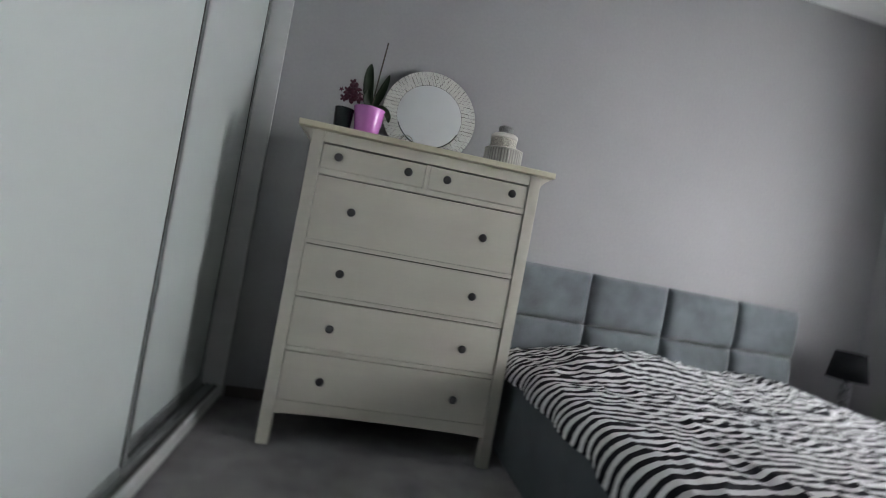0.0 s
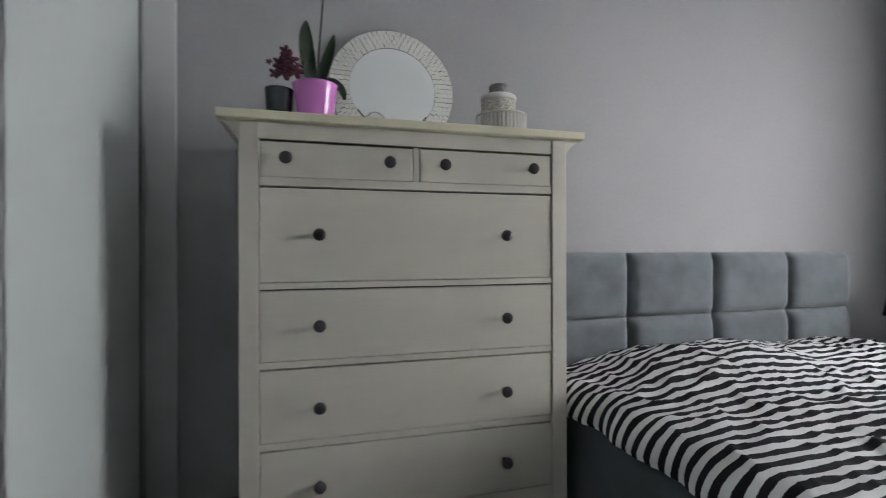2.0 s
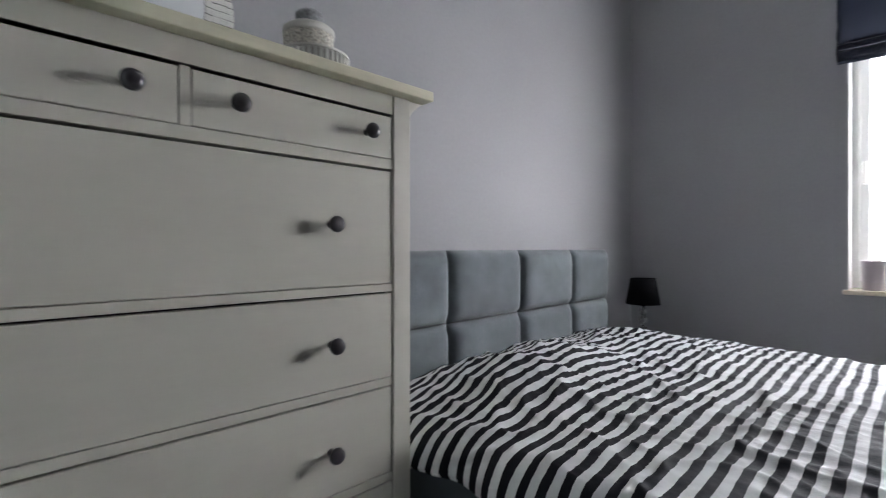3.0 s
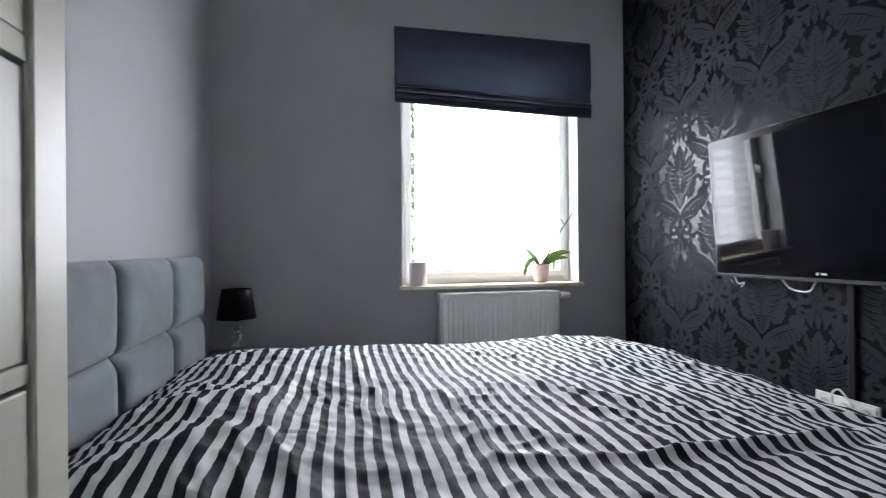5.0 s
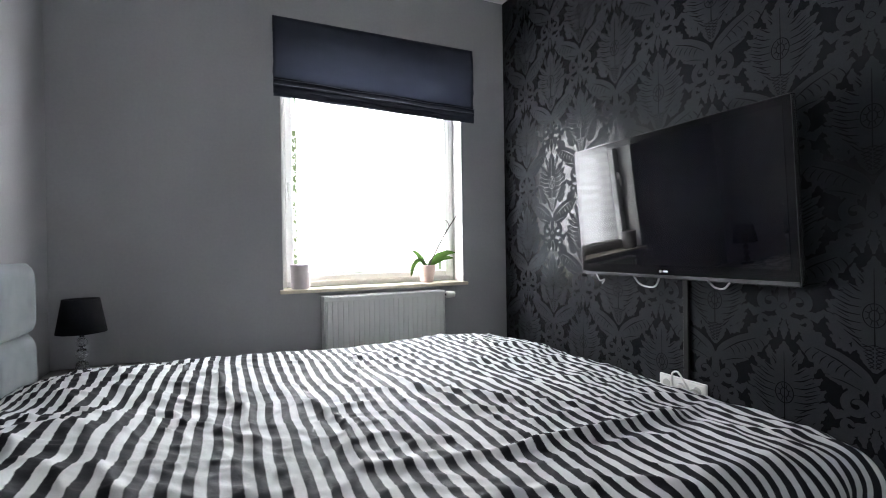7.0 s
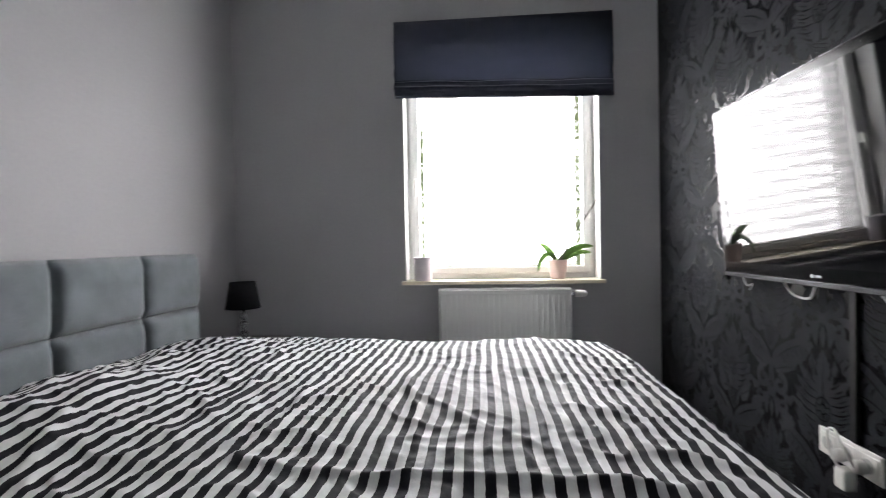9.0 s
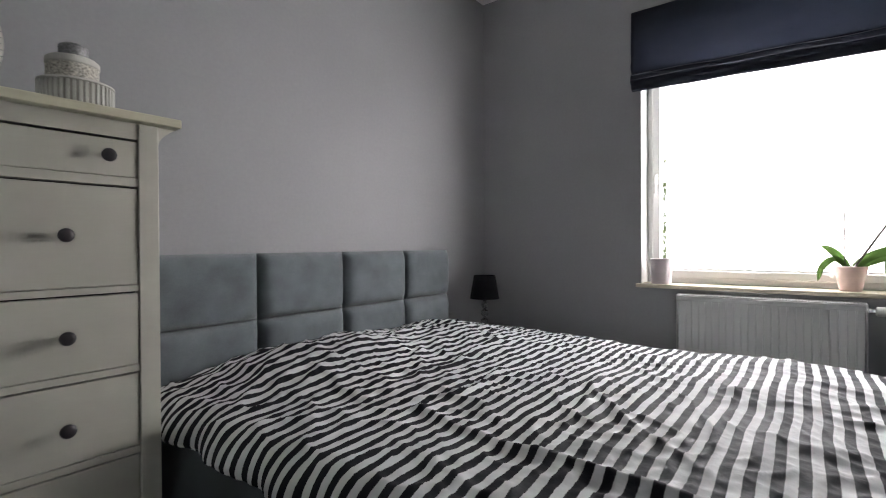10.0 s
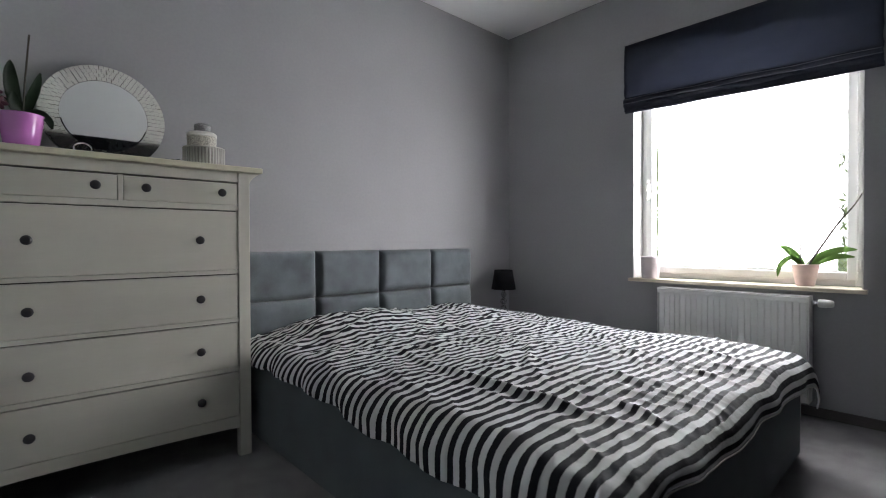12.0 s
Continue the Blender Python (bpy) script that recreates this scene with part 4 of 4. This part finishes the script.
# ---- bedside ----
def bedside():
    e = thing("bedside_table", (3.675, 2.87, 0), "low dark bedside table in the corner", "bedside table")
    part("tabletop", boxes((-0.19, -0.19, 0.372, 0.19, 0.19, 0.392), bevel=0.003), M_NIGHT, e)
    for a in (-0.17, 0.135):
        for b in (-0.17, 0.135):
            part("leg", boxes((a, b, 0.0, a + 0.035, b + 0.035, 0.372)), M_NIGHT, e)
    lamp = thing("table_lamp", (3.675, 2.89, 0.392), "table lamp with black drum shade and stacked crystal balls", "lamp")
    part("foot", lathe([(0.055, 0.0), (0.056, 0.004), (0.052, 0.012), (0.018, 0.016), (0.008, 0.020)], 32), M_CHROME, lamp, "chrome foot", True)
    z = 0.020
    for rad in (0.026, 0.026, 0.023, 0.023):
        prof = [(max(0.006, rad * math.sin(math.pi * i / 10)), z + rad * (1 - math.cos(math.pi * i / 10))) for i in range(11)]
        part("crystal_ball", lathe(prof, 20), M_CRYSTAL, lamp, "clear crystal ball", True)
        z += 2 * rad
        part("collar", lathe([(0.010, z - 0.002), (0.011, z), (0.011, z + 0.003), (0.010, z + 0.005)], 16), M_CHROME, lamp)
        z += 0.004
    part("stem", lathe([(0.006, z), (0.006, 0.30), (0.004, 0.302)], 12), M_CHROME, lamp)
    sh = bmesh.new()
    n = 40
    rings = []
    for r0, h in ((0.098, 0.200), (0.072, 0.355), (0.069, 0.355), (0.095, 0.200)):
        rings.append([sh.verts.new((r0 * math.cos(2 * math.pi * i / n), r0 * math.sin(2 * math.pi * i / n), h)) for i in range(n)])
    for a, b in zip(rings, rings[1:] + rings[:1]):
        for i in range(n):
            sh.faces.new((a[i], a[(i + 1) % n], b[(i + 1) % n], b[i]))
    part("shade", sh, M_SHADE, lamp, "black fabric shade", True)
    part("ring", boxes((-0.079, -0.003, 0.298, 0.079, 0.003, 0.302), (-0.003, -0.079, 0.2985, 0.003, 0.079, 0.3015)), M_CHROME, lamp)


bedside()


# ---- television ----
def television():
    e = thing("television", (2.536, 0.4995 - 0.012, 1.137), "large black flat television on a wall bracket", "television")
    # leans forward a little at the top and turns slightly to the bed
    e.matrix_world = Matrix.Translation((2.536, 0.476, 1.137)) @ Matrix.Rotation(radians(0.5), 4, "Z") @ Matrix.Rotation(radians(-4.4), 4, "X")
    w, h = 0.551, 0.340
    part("back_housing", boxes((-w + 0.06, -0.062, -h + 0.05, w - 0.06, -0.032, h - 0.06), bevel=0.012, seg=2), M_BLACKMATT, e)
    part("bezel", boxes((-w, -0.032, -h, w, 0.0, h), bevel=0.004, seg=2), M_TVBODY, e)
    part("screen", boxes((-w + 0.030, 0.0002, -h + 0.062, w - 0.030, 0.0012, h - 0.034)), M_TVSCREEN, e, "dark switched-off glass screen")
    part("bottom_trim", boxes((-w + 0.002, 0.0004, -h + 0.001, w - 0.002, 0.006, -h + 0.018), bevel=0.002), M_TVSTRIP, e, "smoked silver strip")
    for a in (-w - 0.0008, w - 0.0012):
        part("edge_trim", boxes((a, -0.030, -h + 0.004, a + 0.002, 0.0005, h - 0.004)), M_TVSTRIP, e)
    part("edge_trim", boxes((-w + 0.002, -0.030, h - 0.0012, w - 0.002, 0.0005, h + 0.0008)), M_TVSTRIP, e)
    bd = boxes((-0.004, 0.0004, -h + 0.030, 0.020, 0.0016, -h + 0.038))
    part("badge", bd, M_LOGO, e)
    part("badge_disc", lathe([(0.0065, 0.0), (0.0065, 0.0012)], 16, axis="y"), M_LOGO, e).location = (0.034, 0.0018, -h + 0.034)
    part("sensor", boxes((w - 0.020, -0.01, -h - 0.016, w + 0.004, 0.01, -h + 0.004), bevel=0.003), M_TVBODY, e)
    mount = part("bracket", boxes((-0.20, -0.088, -0.16, 0.20, -0.062, -0.13), (-0.20, -0.088, 0.13, 0.20, -0.062, 0.16), (-0.04, -0.082, -0.20, 0.04, -0.064, 0.20)), M_BLACKMATT, e)
    wall = thing("wall_bracket", (2.536, YT + 0.001, 1.137), "black steel television bracket on the wall", "bracket")
    part("plate", boxes((-0.22, 0.0, -0.12, 0.22, 0.006, 0.12)), M_BLACKMATT, wall)


television()


def cable(name, pts, r, mat, label):
    return tagged(part(name, tube(bow(pts), r), mat, smooth=True), label, "cable")


cable("television_cable", [(2.75, 0.43, 0.80), (2.72, 0.425, 0.765), (2.68, 0.42, 0.752), (2.63, 0.42, 0.757), (2.60, 0.425, 0.80)], 0.004, M_CABLE, "pale cable looping under the television")
cable("television_cable", [(2.36, 0.42, 0.80), (2.33, 0.415, 0.772), (2.29, 0.415, 0.770), (2.26, 0.42, 0.80)], 0.004, M_CABLE, "pale cable looping under the television")
cable("television_cable", [(3.01, 0.43, 0.80), (2.99, 0.425, 0.765), (2.96, 0.42, 0.772), (2.98, 0.418, 0.748)], 0.003, M_CABLE, "short loose cable end under the television")


def sockets():
    tr = thing("cable_trunking", (2.483, YT + 0.001, 0), "black cable trunking down the wall", "trunking")
    part("cover", boxes((-0.014, 0.0, 0.345, 0.014, 0.013, 1.05), bevel=0.003), M_BLACKMATT, tr)
    e = thing("wall_socket", (2.508, YT + 0.001, 0.302), "white triple wall socket with plugs in it", "socket")
    part("frame", boxes((-0.122, 0.0, -0.041, 0.122, 0.009, 0.041), bevel=0.003, seg=2), M_WHITEPLASTIC, e)
    for k in (-0.079, 0.0, 0.079):
        part("insert", boxes((k - 0.033, 0.0092, -0.031, k + 0.033, 0.0125, 0.031), bevel=0.002), M_WHITEPLASTIC, e)
        part("cup", lathe([(0.020, 0.0), (0.021, 0.0005), (0.019, 0.0015)], 20, axis="y"), M_GRILLE, e).location = (k, 0.0142, 0)
    for k, nm in ((-0.040, "plug"), (0.0, "plug")):
        p = part(nm, lathe([(0.017, 0.0), (0.019, 0.004), (0.019, 0.026), (0.013, 0.034), (0.007, 0.036)], 18, axis="y"), M_WHITEPLASTIC, e, "white round plug", True)
        p.location = (k * 1.9, 0.050, -0.004)
    part("adapter", boxes((-0.045, 0.0145, -0.095, 0.0, 0.052, -0.032), bevel=0.008, seg=2), M_WHITEPLASTIC, e, "white plug-in adapter")
    part("cord", tube(bow([(-0.076, 0.050, -0.004), (-0.05, 0.062, 0.05), (-0.018, 0.062, 0.082), (0.014, 0.058, 0.06), (0.012, 0.05, 0.0), (-0.02, 0.045, -0.04)]), 0.0038), M_WHITEPLASTIC, e, "white looped cord", True)


sockets()


# ---- things on the chest of drawers ----
CT = 1.3105


def wall_mirror():
    """A round mirror with a mosaic ring, leaning against the wall."""
    e = thing("round_mirror", (1.068, 2.995, CT), "round mirror in a silvery mirror-tile frame leaning on the wall", "mirror")
    R, ri = 0.236, 0.162
    e.matrix_world = Matrix.Translation((1.068, 3.000, CT)) @ Matrix.Rotation(radians(-8.0), 4, "X")
    part("backing", lathe([(R - 0.003, 0.0), (R, 0.003), (R, 0.010), (R - 0.004, 0.013)], 64, (0, 0.013, R), "y"), M_GROUT, e)
    part("mirror_glass", lathe([(ri + 0.002, 0.0), (ri + 0.002, 0.0016), (ri - 0.002, 0.0020)], 64, (0, -0.0004, R), "y"), M_MIRROR, e, "clear mirror glass")
    rnd = random.Random(7)
    for row in range(4):
        r0 = ri + 0.003 + row * 0.0178
        r1 = r0 + 0.0176
        n = 58 + 6 * row
        half = math.pi / n * 0.93
        bm = bmesh.new()
        pts = [(r0 * math.sin(a), r0 * math.cos(a)) for a in (-half, 0, half)] + [(r1 * math.sin(a), r1 * math.cos(a)) for a in (half, 0, -half)]
        fr = [bm.verts.new((x * 0.99, -0.0035, z)) for x, z in pts]
        bk = [bm.verts.new((x, 0.0, z)) for x, z in pts]
        bm.faces.new(fr)
        for i in range(6):
            bm.faces.new((fr[i], bk[i], bk[(i + 1) % 6], fr[(i + 1) % 6]))
        me = mesh_of(bm, "tile", M_MOSAIC)
        for k in range(n):
            t = new("tile", me)
            t.parent = e
            t.matrix_local = Matrix.Translation((0, -0.0002, R)) @ Matrix.Rotation(2 * math.pi * (k + 0.5 * (row % 2) + rnd.uniform(-0.05, 0.05)) / n, 4, "Y")
    return e


def pot(name, at, label, mat, r0, r1, h, category="plant pot"):
    e = thing(name, at, label, category)
    part("pot", lathe([(r0 * 0.94, 0.0), (r0, 0.004), (r0 + (r1 - r0) * 0.5, h * 0.5), (r1, h - 0.008), (r1 + 0.002, h - 0.002), (r1, h), (r1 - 0.006, h), (r1 - 0.010, h - 0.02)], 40), mat, e, smooth=True)
    part("bark", lathe([(r1 - 0.009, h - 0.024), (r1 - 0.012, h - 0.018), (0.01, h - 0.012)], 24), M_BARK, e)
    return e


def flower(e, at, size, mat, seed):
    rnd = random.Random(seed)
    bm = bmesh.new()
    for k in range(5):
        a = 2 * math.pi * k / 5 + rnd.uniform(-0.2, 0.2)
        c = Vector((math.cos(a), -0.25, math.sin(a))) * size * 0.55
        m = Matrix.Translation(c) @ Matrix.Rotation(-a, 4, "Y") @ Matrix.Rotation(rnd.uniform(-0.5, 0.5), 4, "X")
        g = bmesh.ops.create_uvsphere(bm, u_segments=8, v_segments=5, radius=size * 0.5, matrix=m @ Matrix.Diagonal((1, 0.16, 0.62, 1)))
    bmesh.ops.create_uvsphere(bm, u_segments=6, v_segments=5, radius=size * 0.2, matrix=Matrix.Translation((0, -0.3 * size, 0)))
    f = part("flower", bm, mat, e, "burgundy orchid flower" if mat == M_PETAL else "faded pink flower", True)
    f.location = at


def pink_orchid():
    e = pot("orchid", (0.780, 2.79, CT), "orchid with dark red flowers in a pink pot", M_PINKPOT, 0.049, 0.068, 0.140, "plant")
    for line, w in (([(0, 0, 0.125), (-0.022, -0.01, 0.20), (-0.030, -0.012, 0.275), (-0.028, -0.01, 0.335)], 0.062),
                    ([(0, 0, 0.125), (-0.02, -0.015, 0.17), (-0.022, -0.02, 0.22)], 0.055),
                    ([(0, 0, 0.125), (0.02, 0.01, 0.18), (0.042, 0.015, 0.25), (0.058, 0.02, 0.315)], 0.045),
                    ([(0.01, 0, 0.128), (0.045, -0.01, 0.150), (0.075, -0.015, 0.130), (0.088, -0.02, 0.095)], 0.05),
                    ([(-0.005, 0, 0.13), (0.03, 0.03, 0.16), (0.065, 0.05, 0.15)], 0.04)):
        part("leaf", leaf(line, w * 0.78, face=(0.25, -0.8, 0.5)), M_LEAFDARK, e, smooth=True)
    part("stake", tube(bow([(0.004, 0.0, 0.12), (0.012, 0.0, 0.26), (0.026, 0.0, 0.445)]), 0.0032), M_STEM, e, "dark support stake")
    part("stem", tube(bow([(0.0, 0, 0.125), (-0.03, -0.01, 0.18), (-0.07, -0.01, 0.205), (-0.115, -0.01, 0.195)]), 0.0022), M_STEM, e)
    for at, s, m in (((-0.078, -0.02, 0.205), 0.030, M_PETAL), ((-0.092, -0.02, 0.170), 0.032, M_PETAL), ((-0.105, -0.015, 0.192), 0.022, M_PETAL), ((-0.045, -0.005, 0.185), 0.022, M_PETALPALE), ((-0.135, -0.01, 0.196), 0.010, M_PETAL), ((-0.060, -0.03, 0.168), 0.026, M_PETAL), ((-0.118, -0.02, 0.160), 0.018, M_PETAL), ((-0.088, -0.01, 0.232), 0.020, M_PETAL)):
        flower(e, at, s, m, int(abs(at[0]) * 1000))
    v = thing("dark_vase", (0.672, 2.80, CT), "small dark smoked glass vase beside the orchid", "vase")
    part("glass_body", lathe([(0.030, 0.0), (0.034, 0.003), (0.042, 0.116), (0.0425, 0.120), (0.040, 0.120), (0.034, 0.020), (0.010, 0.018)], 32), M_SMOKE, v, smooth=True)


def gift_boxes():
    e = thing("round_box", (1.428, 2.84, CT), "round ivory box with a ribbed side", "box", "stacked round boxes")
    e.scale = (1.07, 1.07, 1.0)
    # darker body stands in for the shade between the ribs
    part("body", lathe([(0.080, 0.0), (0.081, 0.003), (0.081, 0.098), (0.080, 0.100)], 48), M_BOXGAP, e)
    bm = bmesh.new()
    box(bm, -0.0040, -0.0848, 0.002, 0.0040, -0.0808, 0.100, bevel=0.0012)
    rib = mesh_of(bm, "rib", M_BOXWHITE)
    for k in range(40):
        o = new("rib", rib)
        o.parent = e
        o.matrix_local = Matrix.Rotation(2 * math.pi * k / 40, 4, "Z")
    part("lid", lathe([(0.085, 0.1005), (0.086, 0.103), (0.085, 0.107), (0.02, 0.108)], 48), M_BOXWHITE, e)
    f = thing("round_box", (1.422, 2.85, CT + 0.1085), "smaller round box with a speckled lace pattern", "box", "stacked round boxes")
    part("body", lathe([(0.061, 0.0), (0.062, 0.003), (0.062, 0.054), (0.061, 0.056)], 40), M_LACE, f)
    part("lid", lathe([(0.0635, 0.050), (0.0645, 0.053), (0.0640, 0.066), (0.057, 0.072), (0.02, 0.074)], 40), M_BOXWHITE, f, smooth=True)
    g = thing("round_box", (1.424, 2.85, CT + 0.1829), "tiny grey speckled round box on top", "box", "stacked round boxes")
    part("body", lathe([(0.033, 0.0), (0.035, 0.004), (0.035, 0.026), (0.036, 0.028), (0.035, 0.034), (0.027, 0.040), (0.008, 0.042)], 28), M_GREYLID, g, smooth=True)


def trinkets():
    e = thing("silver_trinket", (0.955, 2.70, CT), "small silver looped trinket", "trinket")
    part("loop", tube([(0.028 * math.cos(a), 0.004 * math.sin(3 * a), 0.024 + 0.020 * math.sin(a)) for a in [2 * math.pi * k / 24 for k in range(24)]], 0.0028), M_SILVER, e, smooth=True)
    part("bar", tube(bow([(0.026, 0, 0.014), (0.045, -0.004, 0.012), (0.066, 0, 0.016)]), 0.0028), M_SILVER, e, smooth=True)
    s = thing("succulent", (1.285, 2.80, CT), "small green succulent beside the mirror", "plant")
    part("soil", lathe([(0.026, 0.0), (0.030, 0.006), (0.010, 0.012)], 20), M_BARK, s)
    rnd = random.Random(2)
    for k in range(11):
        a = 2 * math.pi * k / 11
        rr = 0.045 if k % 2 else 0.030
        part("leaf", leaf([(0, 0, 0.008), (0.5 * rr * math.cos(a), 0.5 * rr * math.sin(a), 0.022), (rr * math.cos(a), rr * math.sin(a), 0.018 + rnd.uniform(0, 0.022))], 0.022), M_LEAFDARK, s, smooth=True)
    p = thing("pebble", (1.165, 2.70, CT), "small pale pink pebble", "pebble")
    part("stone", lathe([(0.010, 0.0), (0.019, 0.004), (0.020, 0.009), (0.012, 0.015), (0.004, 0.017)], 18), M_PETALPALE, p, smooth=True)


wall_mirror()
pink_orchid()
gift_boxes()
trinkets()


# ---- window sill plants ----
SZ = WZ0 + 0.0245


def sill_plants():
    e = pot("orchid", (4.068, 0.998, SZ), "leafy orchid in a blush ceramic pot on the sill", M_BLUSHPOT, 0.044, 0.066, 0.122, "plant")
    for line, w in (([(0, 0, 0.10), (0, 0.045, 0.165), (0, 0.085, 0.205), (-0.01, 0.118, 0.222)], 0.050),
                    ([(0, 0, 0.10), (-0.01, 0.06, 0.155), (-0.02, 0.11, 0.115), (-0.02, 0.128, 0.045)], 0.042),
                    ([(0, 0, 0.10), (0, -0.07, 0.165), (0, -0.15, 0.200), (0, -0.225, 0.205)], 0.060),
                    ([(0, 0, 0.10), (0.01, -0.07, 0.140), (0.01, -0.14, 0.165), (0.01, -0.215, 0.165)], 0.055)):
        part("leaf", leaf(line, w * 0.85, face=(-0.7, 0.05, 0.6)), M_LEAF, e, smooth=True)
    part("stem", tube(bow([(0, -0.005, 0.10), (-0.005, -0.06, 0.20), (-0.01, -0.14, 0.34), (-0.015, -0.215, 0.45), (-0.03, -0.262, 0.54)]), 0.0062, taper=0.5), M_STEM, e)
    part("stem", tube(bow([(-0.012, -0.175, 0.39), (-0.012, -0.155, 0.43), (-0.012, -0.12, 0.438), (-0.012, -0.085, 0.43)]), 0.003, taper=0.6), M_STEM, e)
    part("stake", tube([(0.0, 0.022, 0.10), (0.0, 0.025, 0.40)], 0.003), M_STEM, e)
    g = pot("plant_pot", (4.035, 1.862, SZ), "empty pale lilac ceramic pot on the sill", M_LILACPOT, 0.056, 0.061, 0.150)


sill_plants()


# ---- outside ----
def thuja(at, height, width, seed):
    rnd = random.Random(seed)
    e = thing("thuja", at, "narrow green thuja tree in the garden", "tree", "garden thujas")
    part("trunk", lathe([(0.07, 0.0), (0.05, height * 0.4), (0.012, height * 0.95)], 10), M_TRUNK, e)
    verts, faces = [], []
    for k in range(2200):
        t = rnd.random() ** 0.85
        z = 0.15 + t * (height - 0.15)
        r = width * (0.25 + 0.75 * min(1, 5 * t)) * (1 - t) ** 0.65 * rnd.uniform(0.55, 1.08) * (1 + 0.25 * math.sin(7 * t * 6 + seed))
        a = rnd.uniform(0, 2 * math.pi)
        c = Vector((r * math.cos(a), r * math.sin(a), z))
        s = rnd.uniform(0.03, 0.08)
        u = Vector((rnd.uniform(-1, 1), rnd.uniform(-1, 1), rnd.uniform(0.3, 1.4))).normalized()
        v = u.cross(Vector((math.cos(a), math.sin(a), 0.2))).normalized()
        i = len(verts)
        verts += [c - u * s, c + v * s * 0.4, c + u * s, c - v * s * 0.4]
        faces.append((i, i + 1, i + 2, i + 3))
    me = bpy.data.meshes.new("crown")
    me.from_pydata(verts, [], faces)
    me.materials.append(M_THUJA)
    c = new("crown", me)
    c.parent = e


structure("ground", boxes((XW + 0.3, -300, -0.6, 600, 300, -0.5)), M_GRASS, "green lawn outside the window", "ground")
for at, h, w, s in (((9.0, 2.6, -0.5), 3.6, 0.7, 1), ((9.2, 4.1, -0.5), 3.3, 0.65, 2), ((9.1, 5.6, -0.5), 3.7, 0.7, 3), ((9.0, 1.0, -0.5), 4.6, 0.7, 4), ((8.8, -0.2, -0.5), 4.9, 0.7, 5), ((9.2, 7.2, -0.5), 3.4, 0.7, 6)):
    thuja(at, h, w, s)


def backdrop():
    """Bright hazy sky far beyond the garden."""
    m = bpy.data.materials.new("bright_haze")
    m.use_nodes = True
    n, l = m.node_tree.nodes, m.node_tree.links
    n.remove(n["Principled BSDF"])
    em = n.new("ShaderNodeEmission")
    em.inputs["Color"].default_value, em.inputs["Strength"].default_value = (0.97, 0.99, 1.0, 1), 3.0
    l.new(em.outputs[0], n["Material Output"].inputs["Surface"])
    structure("backdrop", boxes((70, -90, -2, 70.2, 90, 60)), m, "bright hazy sky beyond the garden", "backdrop")


backdrop()
